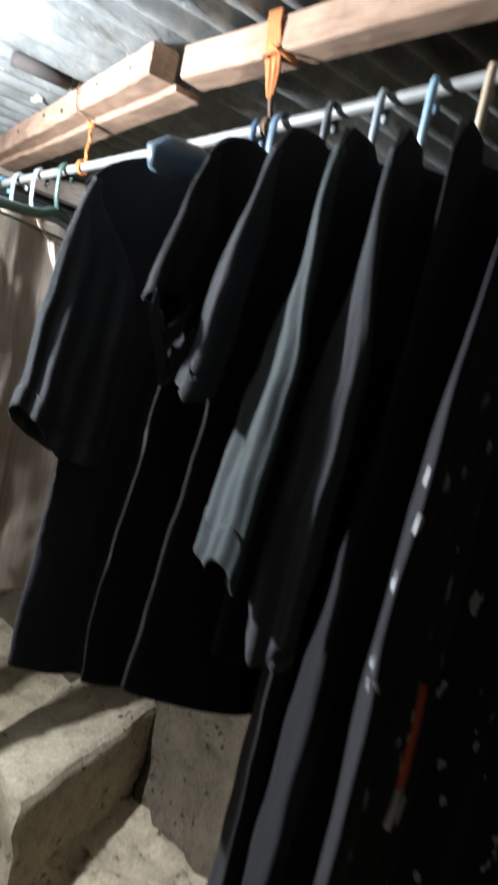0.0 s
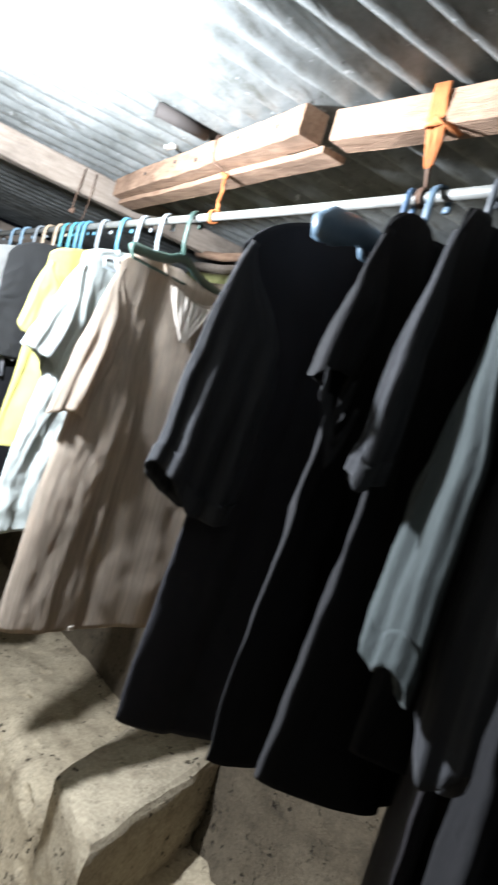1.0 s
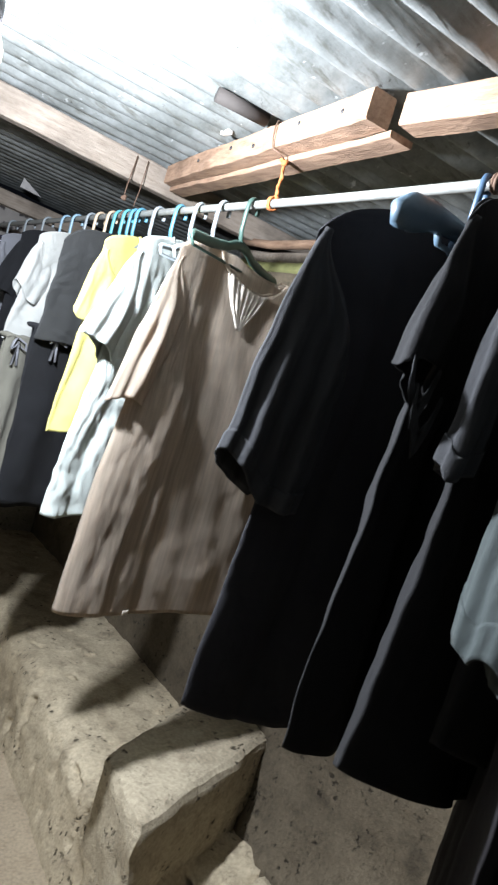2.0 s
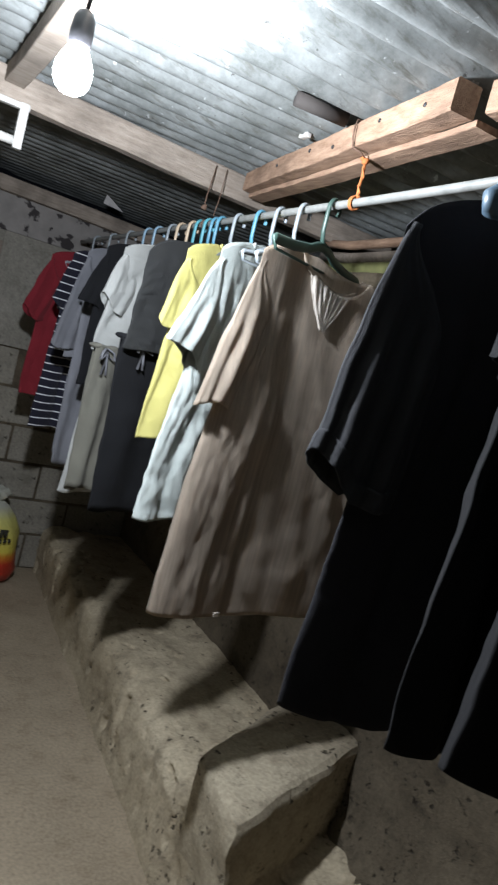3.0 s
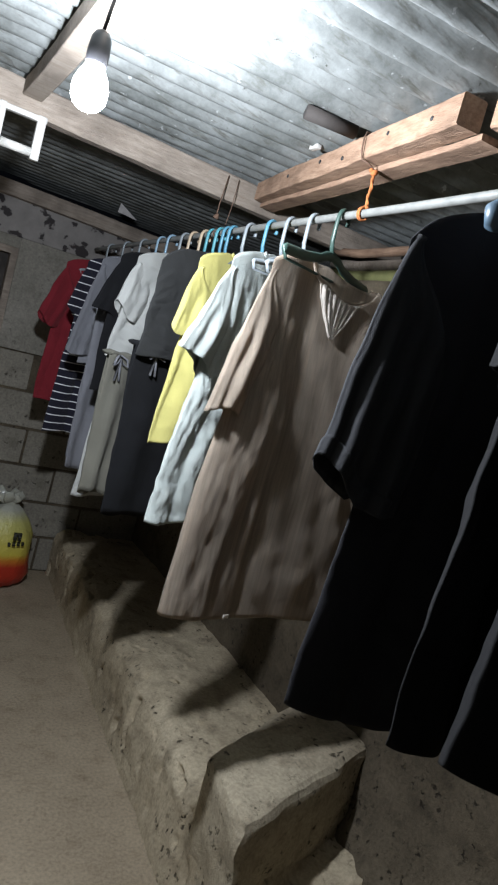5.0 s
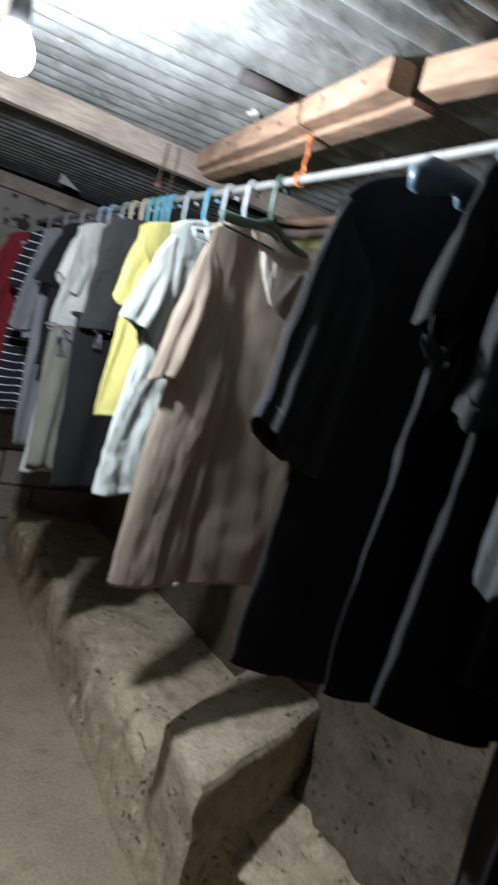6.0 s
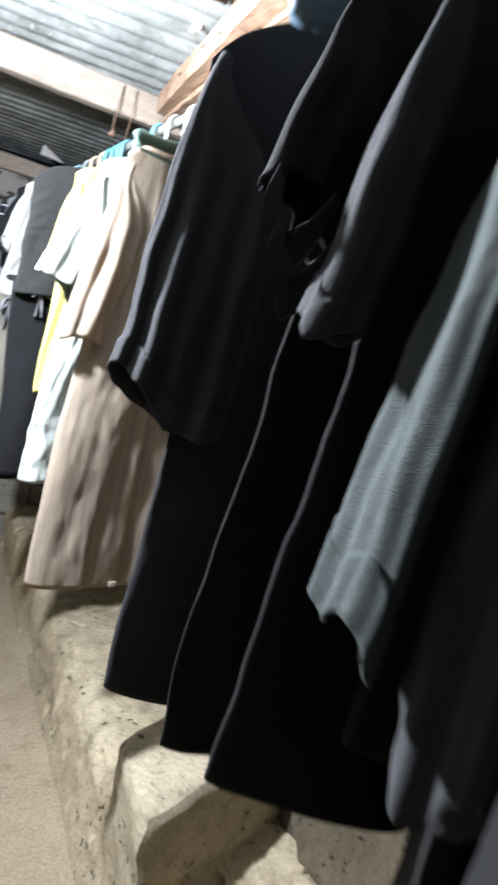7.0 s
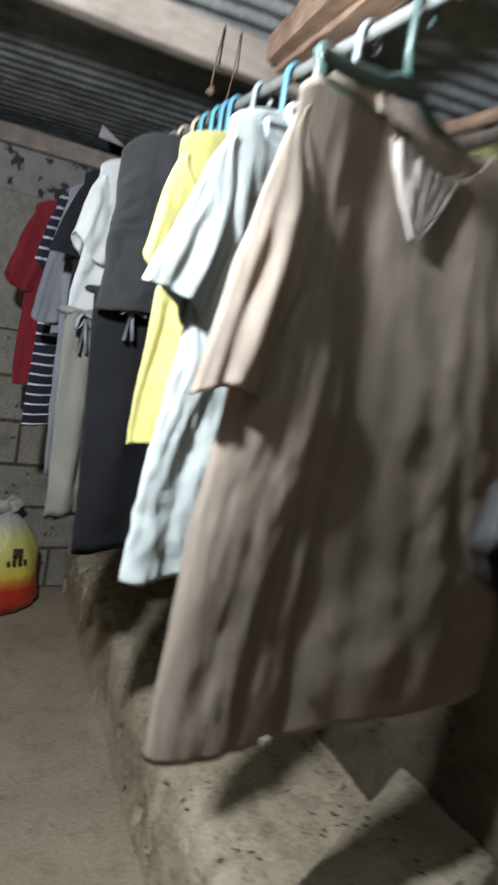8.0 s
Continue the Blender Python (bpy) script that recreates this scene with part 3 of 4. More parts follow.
# ---- clothes ----
def garment(name, label, category, y, yaw, mat, top=-0.10, half=0.19, slope=0.28, hem=-0.8, hem_half=0.24, depth=0.045, folds=7, amp=0.018,
            sleeve=None, neck=0.07, neck_drop=0.06, seed=0.0, waist=0.0, right=1.0, spread=0.0, pleat=0.10, vneck=0.0, sway=0.0, tail=0.0, uneven=0.008, crumple=0.0, group="clothes on the rod", band=True, cuff=None, sleeve_mat=None, far_sleeve=True, bend=0.0, rslope=None, cut=(0.0, 0.0), flare=0.0, hem_slope=0.0, edge=0.7, wrinkle=0.003, ripple=0.5, round_top=False, twist=0.0):
    """A garment on a hanger. Heights are from the rod down; arms along the local x. sleeve: (x, z of the outer end, width there, depth)."""
    t = thing(name, label, category, (0, y, rod_z(y)), yaw, group)
    N, R = 168, 84
    nx = vneck

    def z_of(v):
        return top + (hem - top) * v

    bm = bmesh.new()
    rings = []
    for j in range(R + 1):
        v = j / R
        ring = []
        for k in range(N):
            a = 6.28319 * k / N
            ca, sa = math.cos(a), math.sin(a)
            wa = waist or half
            w = half + (wa - half) * smooth01(v * 3) + (hem_half - wa) * smooth01(v * 1.15 - 0.15) + 0.008 * noise.noise(Vector((v * 4, seed, 1 if ca > 0 else 0))) * smooth01(v * 3)
            d = 0.007 + depth * 0.42 * smooth01(v * 2.0) * (1 + ripple * noise.noise(Vector((v * 3.2, seed * 2, 4 if ca > 0 else 8))))
            x = w * math.copysign(abs(ca) ** edge, ca) * (right + spread * v if ca > 0 else 1.0)
            yy = d * math.copysign(abs(sa) ** 0.95, sa)
            if sa < 0:
                yy += flare * v * v * sa * (1 - 0.75 * ca * ca)
            q = x / (w * (right + spread * v if ca > 0 else 1.0))
            env = smooth01(v * 1.3) * (1 - 0.75 * q ** 4)
            ph = folds * 3.14159 * q * (0.75 + 0.25 * (1 - v)) + seed * 3 + 1.3 * noise.noise(Vector((q * 2, v * 1.1, seed)))
            f = (1.2 - 2.2 * abs(math.sin(ph / 2)) ** 1.1) * (1 + 0.8 * noise.noise(Vector((q * 1.5, v * 0.7, seed + 20))))
            f += 0.6 * noise.noise(Vector((q * folds * 0.9, v * 2.2, seed + 5 + (1 if sa > 0 else 0))))
            yy += amp * env * f
            yy += (0.010 * noise.noise(Vector((q * 2.5, v * 2.4, seed + 9))) + 0.0035 * noise.noise(Vector((q * 8, v * 9, seed + 2))) * smooth01(v * 4)) * (1 - 0.5 * q * q)
            slant = x * 0.55 + z_of(v) * 0.25
            yy += wrinkle * smooth01(v * 2) * (0.5 - 2.0 * abs(noise.noise(Vector((slant * 24, v * 2.6, seed + 31)))))
            yy += wrinkle * 0.7 * smooth01(v * 5) * (0.4 - 2.0 * abs(noise.noise(Vector((x * 9 + v * 5, v * 11 - x * 12, seed + 37)))))
            if crumple:
                yy += crumple * smooth01(v * 1.5) * (0.5 - 1.8 * abs(noise.noise(Vector((q * 8 + v * 3, v * 10 - q * 4, seed + 3)))) + 0.5 * noise.noise(Vector((q * 17, v * 21, seed + 4))))
            if x > 0:
                yy -= bend * x
            zt = top - (slope if x < 0 or rslope is None else rslope) * abs(x) - (0.045 if half > 0.26 or round_top else 0.018) * abs(q) ** 8
            nk = max(0.0, 1 - abs((x - nx) / neck) ** 2.0) if abs(x - nx) < neck else 0.0
            zt -= nk ** 0.6 * (neck_drop if sa < 0 else neck_drop * 0.3)
            zb = hem - hem_slope * x + tail * q * q + uneven * math.sin(q * 4 + seed) + uneven * noise.noise(Vector((q * 3, seed, sa)))
            z = zt + (zb - zt) * v
            ring.append(bm.verts.new((x + sway * v, yy, z)))
        rings.append(ring)
    for r0, r1 in zip(rings, rings[1:]):
        for k in range(N):
            bm.faces.new((r0[k], r1[k], r1[(k + 1) % N], r0[(k + 1) % N]))
    body = part("body", bm, mat, t)
    body.modifiers.new("cloth", "SOLIDIFY").thickness = 0.0018
    if band:
        bm = bmesh.new()
        pts = []
        for k in range(25):
            x = nx + neck * (-1 + 2 * k / 24)
            nk = max(0.0, 1 - abs((x - nx) / neck) ** 2.0)
            pts.append((x, -0.010, top - slope * abs(x) - nk ** 0.6 * neck_drop))
        sweep(bm, pts, 0.006, 0.003, 8)
        part("neckband", bm, mat, t)
    if not sleeve:
        return t
    ex, ez, ew, ed = sleeve
    for s in ((-1, 1) if far_sleeve else (-1,)):
        rs = right if s > 0 else 1.0
        top_p = Vector((s * (half * rs - 0.010), 0, top - slope * half * rs - 0.036))
        end_p = Vector((s * (ex + half * (rs - 1)), -0.004, ez))
        d = (end_p - top_p).normalized()
        u = Vector((d.z, 0, -d.x)) * s
        if u.x * s > 0:
            u = -u
        L, n = 44, 80

        def sleeve_ring(bm, v, grow=0.0):
            o = top_p.lerp(end_p, v) - u * (grow + 0.016 * math.sin(3.14159 * min(1.0, v * 1.0)) ** 0.8 * (1 - v))
            hm = min(0.070, ew * 0.6)
            hw = 0.006 + (hm - 0.006) * smooth01(v * 3.0)
            hw += (ew / 2 - hm) * smooth01(v) + grow
            dd = 0.007 + (ed * 0.62 - 0.007) * smooth01(v * 1.6) + grow
            c = o + u * hw
            turned = math.radians(twist) * smooth01(v * 1.4)
            uu = u * math.cos(turned) - Vector((0, 1, 0)) * math.sin(turned)
            yy = u * math.sin(turned) + Vector((0, 1, 0)) * math.cos(turned)
            ring = []
            for k in range(n):
                a = 6.28319 * k / n
                ca, sa = math.cos(a), math.sin(a)
                ridge = 1 + 0.22 * smooth01(v * 2.2) * math.sin(5 * a + seed + 0.8 * v) + pleat * smooth01(v * 2) * math.sin(11 * a + 2 * seed) + 0.25 * noise.noise(Vector((ca * 2, sa * 2 + seed, v * 4)))
                out = 1 + 0.02 * noise.noise(Vector((v * 6, seed, ca)))
                p = c - uu * hw * ca * out + yy * dd * sa * ridge
                p += d * 0.014 * smooth01(v * 1.2 - 0.2) * math.sin(2 * a + seed)
                p += noise.noise_vector(p * 16 + Vector((seed, 0, 0))) * 0.0045 * smooth01(v * 2)
                p -= d * (cut[0] * max(0.0, ca) + cut[1] * max(0.0, -ca)) * smooth01(v * 1.5 - 0.5)
                p.y -= bend * max(0.0, p.x)
                ring.append(bm.verts.new(p))
            return ring

        def skin(bm, rr):
            for r0, r1 in zip(rr, rr[1:]):
                for k in range(n):
                    bm.faces.new((r0[k], r1[k], r1[(k + 1) % n], r0[(k + 1) % n]))
            bmesh.ops.recalc_face_normals(bm, faces=bm.faces)

        bm = bmesh.new()
        skin(bm, [sleeve_ring(bm, j / L) for j in range(L + 1)])
        sl = part("sleeve", bm, sleeve_mat or mat, t)
        sl.modifiers.new("cloth", "SOLIDIFY").thickness = 0.0018
        if cuff:
            bm = bmesh.new()
            skin(bm, [sleeve_ring(bm, 1 - cuff + (cuff + 0.01) * q, 0.002) for q in (0, 0.15, 0.5, 0.85, 1.0)])
            cf = part("cuff", bm, sleeve_mat or mat, sl, "folded cuff")
            cf.modifiers.new("cloth", "SOLIDIFY").thickness = 0.003
    return t


def trousers(label, x, y, yaw, mat, top, hem, width, seed):
    """Trousers folded over a hanger's bar: two hanging legs and the fold at the top."""
    t = thing("trousers", label, "trousers", (x, y, rod_z(y)), yaw, "clothes on the rod")
    for k, (dy, dz, dx) in enumerate(((-0.016, 0.0, 0.0), (0.016, 0.03, 0.02))):
        bm = bmesh.new()
        n, rows, rings = 40, 30, []
        for j in range(rows + 1):
            v = j / rows
            z = top - 0.012 + (hem + dz - top) * v
            ring = []
            for i in range(n):
                a = 6.28319 * i / n
                w = width * (0.5 - 0.08 * v) * (1 + 0.03 * math.sin(7 * v + seed + k))
                d = 0.008 + 0.006 * smooth01(v * 3)
                f = 0.009 * smooth01(v * 2) * math.sin(3.0 * math.cos(a) * 2 + seed + 2 * v + k)
                f += 0.006 * noise.noise(Vector((math.cos(a) * 4, v * 8, seed + k)))
                ring.append(bm.verts.new((dx + w * math.cos(a), dy + d * math.sin(a) + f, z + 0.008 * math.sin(2 * a + seed))))
            rings.append(ring)
        for r0, r1 in zip(rings, rings[1:]):
            for i in range(n):
                bm.faces.new((r0[i], r1[i], r1[(i + 1) % n], r0[(i + 1) % n]))
        lg = part("leg", bm, mat, t)
        lg.modifiers.new("cloth", "SOLIDIFY").thickness = 0.002
    bm = bmesh.new()
    sweep(bm, [(width * (-0.5 + i / 12), 0, top - 0.012 + 0.004 * math.sin(i * 1.3 + seed)) for i in range(13)], 0.008, 0.024, 14)
    part("fold", bm, mat, t)
    bm = bmesh.new()
    for k in (-1, 1):
        sweep(bm, [(-0.30 * width + k * 0.004, -0.028, top - 0.012), (-0.30 * width + k * 0.022, -0.040, top - 0.022), (-0.30 * width + k * 0.030, -0.042, top - 0.045), (-0.30 * width + k * 0.012, -0.036, top - 0.038), (-0.30 * width, -0.032, top - 0.020), (-0.30 * width + k * 0.010, -0.036, top - 0.095)], 0.0028, 0.005, 8)
    part("drawstring", bm, C_GREY, t, "grey tied drawstring")
    bm = bmesh.new()
    sweep(bm, [(-x * 0.95, 0, -0.105), (-x * 0.5, 0.0, top * 0.6), (0.2 * width, 0, top)], 0.004, 0.006, 8)
    part("strap", bm, mat, t)
    return t


C_BROWN = cloth("brown_cotton", (0.70, 0.595, 0.48), 0.60, 0.72, streak=0.7, crease=0.5)
C_LINING = cloth("pale_lining", (0.84, 0.78, 0.70), 0.5, 0.85, crease=0.4)
C_GREEN = cloth("pale_green_cotton", (0.58, 0.635, 0.60), 0.15, 0.8, crease=0.62)
C_YELLOW = cloth("yellow_cotton", (0.76, 0.70, 0.25), 0.22, 0.9, crease=0.4)
# dark copy of the grey jersey, with the shade in its colour
C_GREY_SHADED = cloth("shaded_grey_jersey", (0.030, 0.031, 0.031), 0.0, sheen=0.02)
C_LGREY = cloth("light_grey_jersey", (0.55, 0.56, 0.53), 0.25, 0.85)
C_GREY = cloth("grey_jersey", (0.21, 0.215, 0.235), 0.05)
C_KHAKI = cloth("khaki_twill", (0.165, 0.16, 0.13), 0.05, crease=0.45)
C_BLACK = cloth("black_jersey", (0.020, 0.020, 0.024), 0.0, 0.8, sheen=0.03)
# black for the bodies, darkened so their lit edges stay dim
C_BLACK2 = cloth("dimmed_black_cotton", (0.0095, 0.0095, 0.0105), 0.0, 0.8, sheen=0.035, crease=0.45)
# paler copy of the black: light on sleeves and ruffle put into colour
C_BLACK_LIT = cloth("lit_black_jersey", (0.030, 0.031, 0.034), 0.0, 0.8, sheen=0.06, crease=0.3)
C_NAVY = cloth("navy_jersey", (0.009, 0.0095, 0.011), 0.0, sheen=0.015)
C_STRIPE = cloth("striped_navy_jersey", (0.018, 0.018, 0.03), 0.0, stripes=9.0)
C_RED = cloth("red_jersey", (0.24, 0.022, 0.032), 0.05)
C_SLATE = cloth("slate_green_cotton", (0.050, 0.061, 0.060), 0.0, crease=0.5)
C_PRINT = cloth("printed_black_cotton", (0.011, 0.011, 0.013), 0.0, prints=True)
C_PURPLE = cloth("dark_plum_cotton", (0.012, 0.010, 0.012), 0.0)

house = garment("house_dress", "long brown cotton house dress with elbow sleeves on a hanger", "dress", 0.074, 14, C_BROWN, -0.105, 0.187, 0.20, -1.032, 0.245, 0.085, 9, 0.0025, (0.268, -0.515, 0.125, 0.042), 0.120, 0.075, 1.3, waist=0.20, right=1.75, spread=0.25, bend=0.12, hem_slope=0.05, vneck=0.05, wrinkle=0.0014, crumple=0.0025, pleat=0.16, uneven=0.004)
# gathered inset below the neckline, lying on the front of the dress; its pale colour stands in for light on the gathers
front = [v.co for v in next(c for c in house.children if c.name.startswith("body")).data.vertices if v.co.z > -0.36 and -0.06 < v.co.x < 0.19]


def inset_pt(u, v):
    x = 0.047 + 0.150 * (u - 0.5) * (1 - 0.93 * v ** 1.3)
    zt = -0.106 - 0.2 * abs(x) - 0.075 * max(0.0, 1 - ((x - 0.05) / 0.12) ** 2) ** 0.6
    z = zt + (-0.292 - zt) * v
    near = sorted(front, key=lambda c: (c.x - x) ** 2 + (c.z - z) ** 2 + (0.02 if c.y > 0 else 0))[:3]
    return Vector((x, min(c.y for c in near) - 0.004 + 0.003 * math.sin(u * 46 + 2 * v) * (1 - 0.5 * v), z))


bm = grid(bmesh.new(), 56, 12, inset_pt)
lining = part("neck_inset", bm, C_LINING, house, "gathered neck inset, paler as if its gathers catch light")
lining.modifiers.new("cloth", "SOLIDIFY").thickness = 0.002
near_hem = [v.co for v in house.children[0].data.vertices if v.co.y < 0.02 and v.co.z < -0.98 and abs(v.co.x + 0.07) < 0.02]
spot = min(near_hem, key=lambda c: c.y)
bm = bmesh.new()
box(bm, (spot.x - 0.009, spot.y - 0.004, -1.028), (spot.x + 0.009, spot.y - 0.002, -1.016), 0.0008)
part("care_label", bm, C_LINING, house, "small white sewn label")
garment("dress", "pale grey-green crumpled cotton dress with short sleeves", "dress", 0.36, 29, C_GREEN, -0.080, 0.19, 0.25, -0.855, 0.272, 0.05, 7, 0.009, (0.315, -0.385, 0.165, 0.036), 0.07, 0.02, 2.1, crumple=0.005, wrinkle=0.005)
garment("t_shirt", "bright yellow cotton t-shirt, short sleeved", "shirt", 0.553, 26, C_YELLOW, -0.078, 0.19, 0.25, -0.685, 0.205, 0.035, 4, 0.012, (0.242, -0.345, 0.13, 0.028), 0.07, 0.02, 3.2)
# separate dark shirt in place of the grey tee's front in shadow
garment("t_shirt", "dark jersey t-shirt, hanging folded, stands for a grey tee's shaded front", "shirt", 0.66, 24, C_GREY_SHADED, -0.082, 0.275, 0.16, -0.455, 0.285, 0.03, 3, 0.006, None, 0.05, 0.01, 4.4)
garment("t_shirt", "light grey jersey t-shirt with short sleeves", "shirt", 0.985, 26, C_LGREY, -0.070, 0.24, 0.22, -0.49, 0.28, 0.035, 4, 0.010, (0.295, -0.31, 0.12, 0.028), 0.06, 0.02, 5.1)
trousers("khaki twill trousers folded over a hanger", -0.20, 0.80, 24, C_KHAKI, -0.46, -0.925, 0.17, 6.3)
trousers("black trousers folded over a hanger", -0.10, 0.65, 24, C_NAVY, -0.41, -0.94, 0.36, 6.9)
garment("undershirt", "white cotton undershirt hanging behind other clothes", "shirt", 1.04, 24, C_LGREY, -0.10, 0.20, 0.2, -0.99, 0.25, 0.03, 3, 0.012, None, 0.06, 0.02, 7.7)
garment("t_shirt", "navy jersey t-shirt with short sleeves", "shirt", 1.20, 22, C_NAVY, -0.065, 0.22, 0.2, -0.62, 0.22, 0.035, 4, 0.010, (0.295, -0.32, 0.13, 0.028), 0.06, 0.02, 8.2)
trousers("grey jersey trousers folded over a hanger", -0.11, 1.31, 22, C_GREY, -0.30, -0.95, 0.22, 8.9)
garment("t_shirt", "grey jersey t-shirt with short sleeves", "shirt", 1.50, 22, C_GREY, -0.07, 0.20, 0.2, -0.55, 0.21, 0.035, 4, 0.010, (0.275, -0.51, 0.13, 0.028), 0.06, 0.02, 9.4)
garment("dress", "navy dress with thin white stripes", "dress", 1.75, 22, C_STRIPE, -0.07, 0.19, 0.22, -0.90, 0.225, 0.04, 4, 0.010, (0.25, -0.34, 0.12, 0.028), 0.06, 0.02, 10.2)
garment("t_shirt", "dark red jersey t-shirt", "shirt", 2.00, 18, C_RED, -0.07, 0.22, 0.22, -0.80, 0.235, 0.04, 4, 0.010, (0.312, -0.40, 0.12, 0.028), 0.06, 0.02, 11.4)

G = "black clothes on the rod"
garment("dress", "plain black jersey dress with loose elbow sleeves", "dress", -0.565, -6, C_BLACK, -0.06, 0.272, 0.27, -0.955, 0.252, 0.045, 5, 0.012, (0.322, -0.570, 0.15, 0.036), 0.08, 0.02, 12.7, uneven=0.005, pleat=0.34, right=1.15, waist=0.225, tail=0.0, hem_slope=0.08, rslope=0.06, bend=0.42, cut=(0.050, 0.02), cuff=0.07, twist=14, sleeve_mat=C_BLACK_LIT, band=False, edge=0.8, ripple=0.3, round_top=True, group=G)
blouse = garment("blouse", "black cotton blouse with torn ruffled sleeves", "blouse", -0.655, 26, C_BLACK2, -0.070, 0.265, 0.14, -0.872, 0.33, 0.022, 6, 0.010, (0.355, -0.335, 0.10, 0.036), 0.06, 0.01, 13.5, uneven=0.004, waist=0.245, right=1.2, tail=0.05, bend=1.15, rslope=0.02, flare=0.06, band=False, edge=0.8, ripple=0.3, round_top=True, group=G)
garment("shirt", "black shirt with rolled cuffs on the sleeves", "shirt", -0.745, 27, C_BLACK2, -0.050, 0.235, 0.22, -0.848, 0.335, 0.026, 6, 0.010, (0.352, -0.44, 0.060, 0.028), 0.06, 0.01, 14.8, uneven=0.003, waist=0.235, right=1.3, tail=0.10, hem_slope=-0.13, cut=(0.0, 0.025), bend=1.15, rslope=0.02, flare=0.13, band=False, edge=0.8, ripple=0.3, round_top=True, group=G, cuff=0.08, sleeve_mat=C_BLACK_LIT)
garment("coat", "dark long-sleeved coat with wide slate cuffs", "coat", -0.835, 28, C_BLACK2, -0.080, 0.220, 0.12, -0.80, 0.25, 0.030, 6, 0.012, (0.395, -0.60, 0.085, 0.022), 0.06, 0.01, 15.2, uneven=0.003, waist=0.22, right=1.4, tail=0.06, bend=1.2, rslope=0.02, flare=0.05, band=False, edge=0.8, ripple=0.3, round_top=True, cut=(0.0, 0.06), pleat=0.10, twist=-45, group=G, cuff=0.06, sleeve_mat=C_SLATE)
garment("long_dress", "long plum-black dress with full sleeves", "dress", -0.915, 28, C_PURPLE, -0.095, 0.225, 0.12, -1.35, 0.295, 0.030, 6, 0.014, (0.360, -0.67, 0.07, 0.024), 0.06, 0.01, 16.9, uneven=0.004, waist=0.22, right=1.4, bend=1.2, rslope=0.02, flare=0.05, band=False, edge=0.8, ripple=0.3, round_top=True, cut=(0.0, 0.04), twist=-60, group=G, sleeve_mat=C_BLACK_LIT)
garment("dress", "plain black cotton dress hanging close to its neighbours", "dress", -1.0, 24, C_BLACK2, -0.10, 0.205, 0.10, -1.30, 0.33, 0.05, 6, 0.016, None, 0.06, 0.01, 19.1, bend=1.0, rslope=0.02, band=False, edge=0.8, ripple=0.3, round_top=True, group=G)
printed = garment("long_dress", "black dress with scattered white print and an orange ribbon", "dress", -1.10, 20, C_PRINT, -0.08, 0.25, 0.10, -1.40, 0.385, 0.026, 6, 0.014, None, 0.08, 0.02, 17.3, waist=0.355, bend=0.9, rslope=0.03, band=False, edge=0.8, ripple=0.3, round_top=True, group=G)
bm = bmesh.new()
sweep(bm, [(-0.330, -0.032, -0.634), (-0.331, -0.034, -0.66), (-0.335, -0.034, -0.712)], [0.004, 0.011, 0.010], 0.003, 8)
part("ribbon", bm, cloth("orange_ribbon", (0.62, 0.12, 0.05), 0.1), printed, "orange ribbon end")
bm = bmesh.new()
sweep(bm, [(-0.335, -0.034, -0.713), (-0.338, -0.034, -0.728), (-0.342, -0.032, -0.745)], [0.009, 0.008, 0.002], 0.003, 8)
part("ribbon_tip", bm, C_LGREY, printed, "white ribbon tip")
# twisted loose ruffle below the blouse's sleeve
bm = bmesh.new()
pts = [(-0.345, -0.01, -0.335), (-0.362, -0.02, -0.365), (-0.350, -0.03, -0.40), (-0.318, -0.03, -0.375), (-0.285, -0.03, -0.33)]
for k, (dy, dz) in enumerate(((0, 0), (-0.012, -0.03))):
    fine = [Vector(pts[i]).lerp(Vector(pts[i + 1]), q / 4) + Vector((0, dy, dz)) for i in range(4) for q in range(4)]
    sweep(bm, fine, [0.006 + 0.010 * math.sin(3.14 * i / 15) for i in range(16)], 0.002, 8)
part("ruffle", bm, C_BLACK_LIT, blouse, "torn black ruffle, paler as if lit")

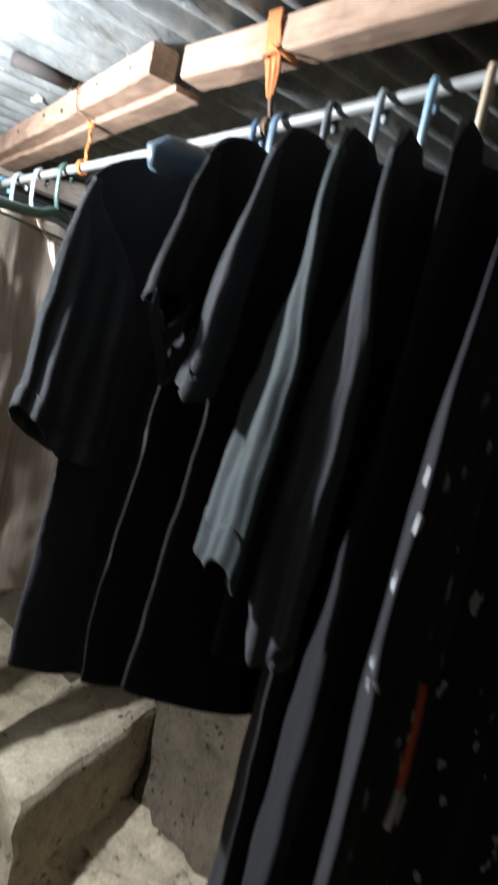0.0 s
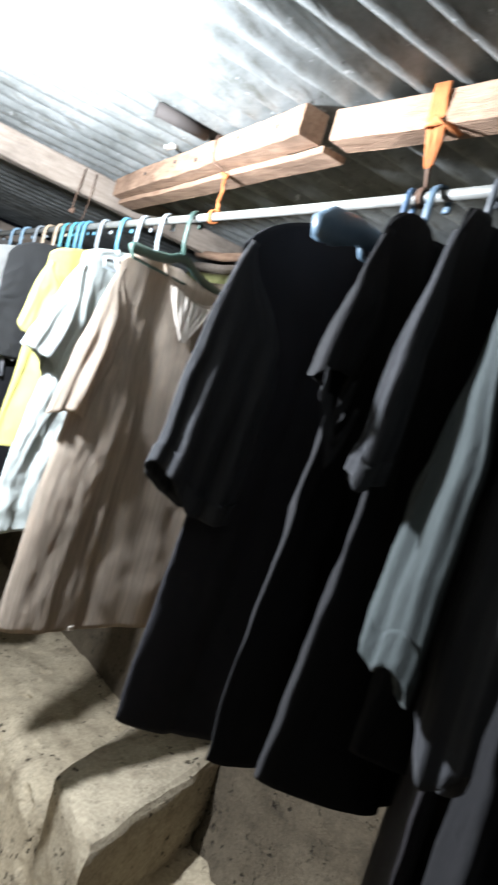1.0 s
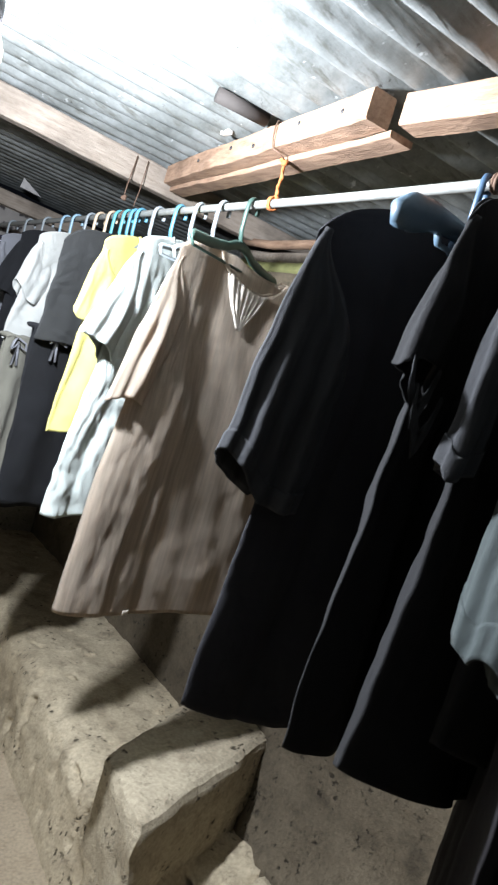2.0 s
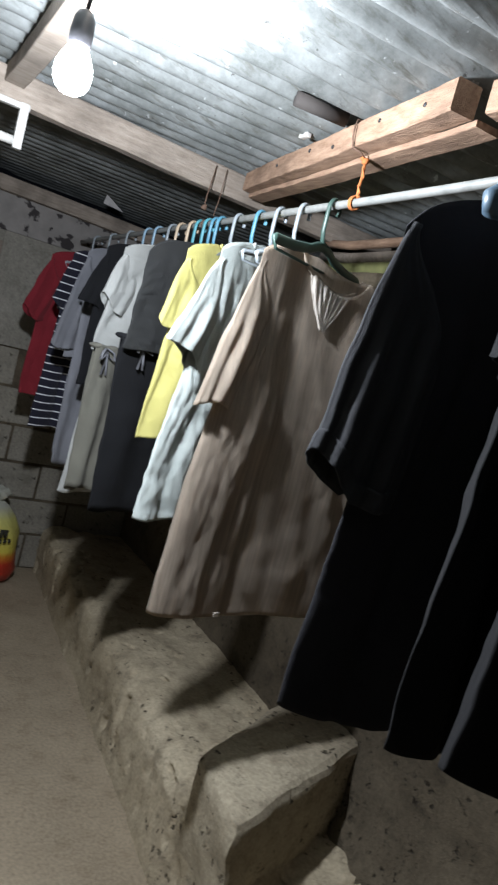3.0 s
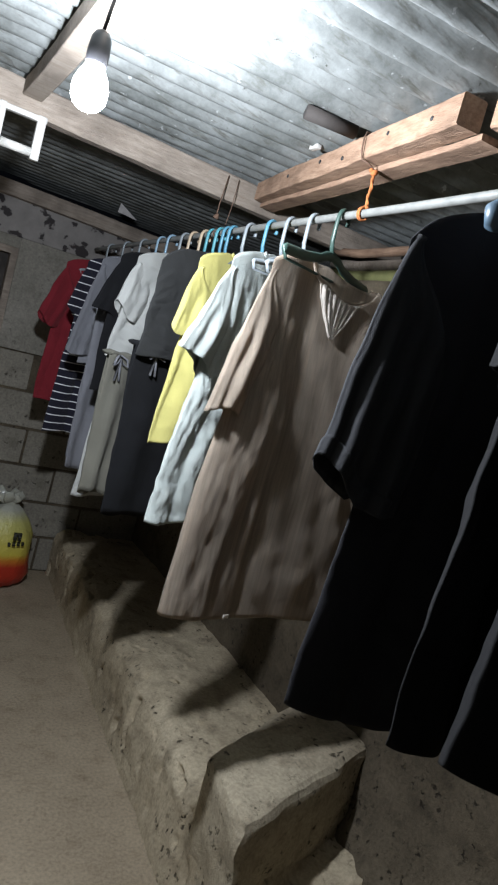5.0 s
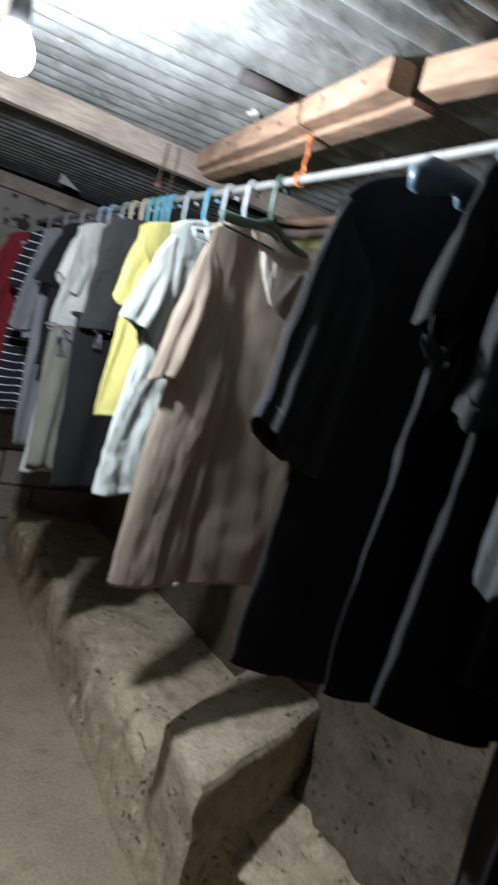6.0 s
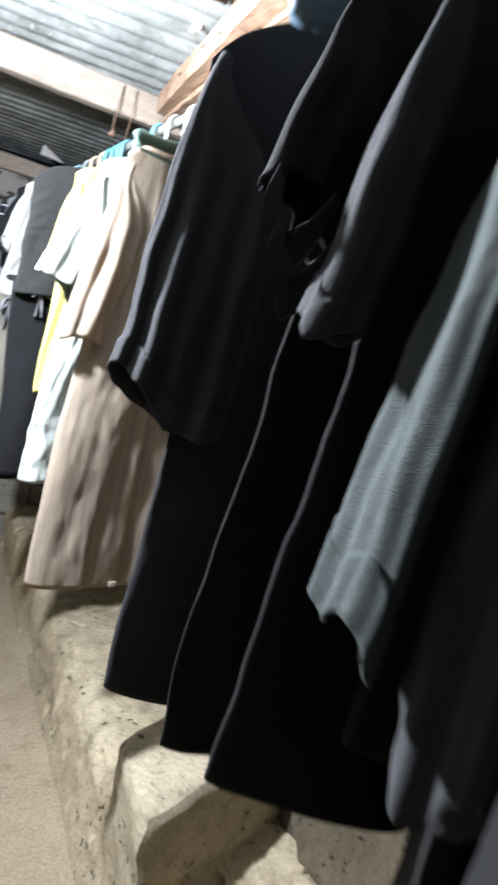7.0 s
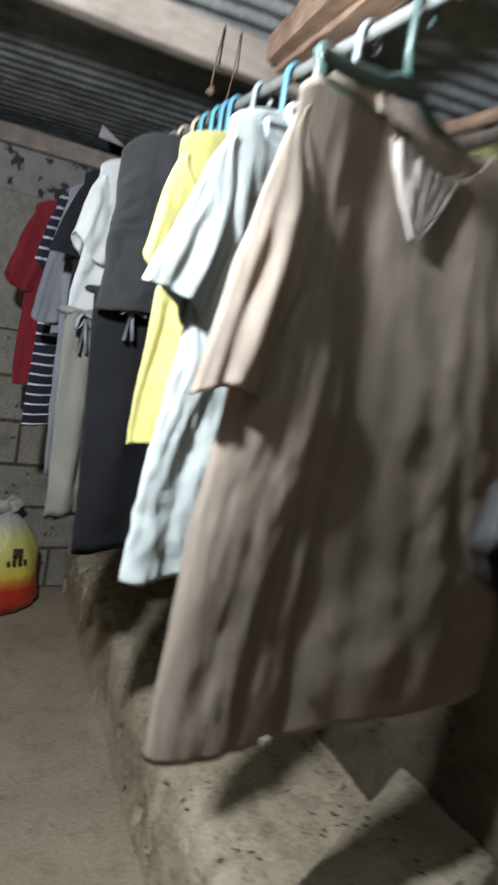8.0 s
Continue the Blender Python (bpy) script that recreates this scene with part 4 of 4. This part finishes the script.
# ---- bag on the floor ----
bag = thing("plastic_bag", "stuffed yellow and red printed plastic bag with a clear knotted top", "bag", (-0.15, 2.24, 0))
m, nt, b = nodes_of("printed_film")
v = coords(nt)
sep = nt.nodes.new("ShaderNodeSeparateXYZ")
nt.links.new(v, sep.inputs[0])
col = ramp(nt, sep.outputs["Z"], [(0.13, (0.50, 0.04, 0.02)), (0.17, (0.60, 0.22, 0.03)), (0.20, (0.62, 0.52, 0.08)), (0.36, (0.58, 0.55, 0.18)), (0.42, (0.45, 0.45, 0.38))])
nt.links.new(col, b.inputs["Base Color"])
b.inputs["Roughness"].default_value = 0.3
bump(nt, b, noise_tex(nt, v, 22), 0.5, 0.02)
bm = bmesh.new()
sweep(bm, [(0, 0, z) for z in (0.0, 0.02, 0.08, 0.18, 0.28, 0.36, 0.41, 0.44)], [0.10, 0.155, 0.175, 0.175, 0.16, 0.13, 0.08, 0.03], [0.08, 0.12, 0.14, 0.14, 0.13, 0.10, 0.06, 0.025], 40)
rough(bm, 0.02, 11)
rough(bm, 0.012, 30)
part("sack", bm, m, bag)
M_INK = plastic("black_print", (0.03, 0.03, 0.02), 0.5)
for x, z, w, h in ((0.045, 0.305, 0.016, 0.034), (0.068, 0.303, 0.016, 0.030), (0.057, 0.322, 0.040, 0.008), (0.092, 0.268, 0.012, 0.016), (0.070, 0.266, 0.014, 0.016), (0.046, 0.264, 0.014, 0.016), (0.022, 0.262, 0.012, 0.016)):
    bm = bmesh.new()
    grid(bm, 6, 2, lambda u, v: Vector((x + w * (u - 0.5), -0.148 + 1.2 * (x + w * (u - 0.5)) ** 2, z + h * (v - 0.5))))
    r = bmesh.ops.extrude_face_region(bm, geom=bm.faces[:])
    for v in r["geom"]:
        if isinstance(v, bmesh.types.BMVert):
            v.co.y += 0.02
    bmesh.ops.recalc_face_normals(bm, faces=bm.faces)
    part("printed_bar", bm, M_INK, bag, "black printed bar")
bm = bmesh.new()
for k in range(7):
    a = k * 0.9
    sweep(bm, [(0, 0, 0.43), (0.03 * math.cos(a), 0.03 * math.sin(a), 0.47), (0.07 * math.cos(a), 0.05 * math.sin(a), 0.50 + 0.02 * math.sin(3 * a))], [0.012, 0.03, 0.022], 0.004, 8)
part("knotted_top", bm, plastic("cloudy_film", (0.45, 0.45, 0.38), 0.25), bag, "clear crumpled knotted film")
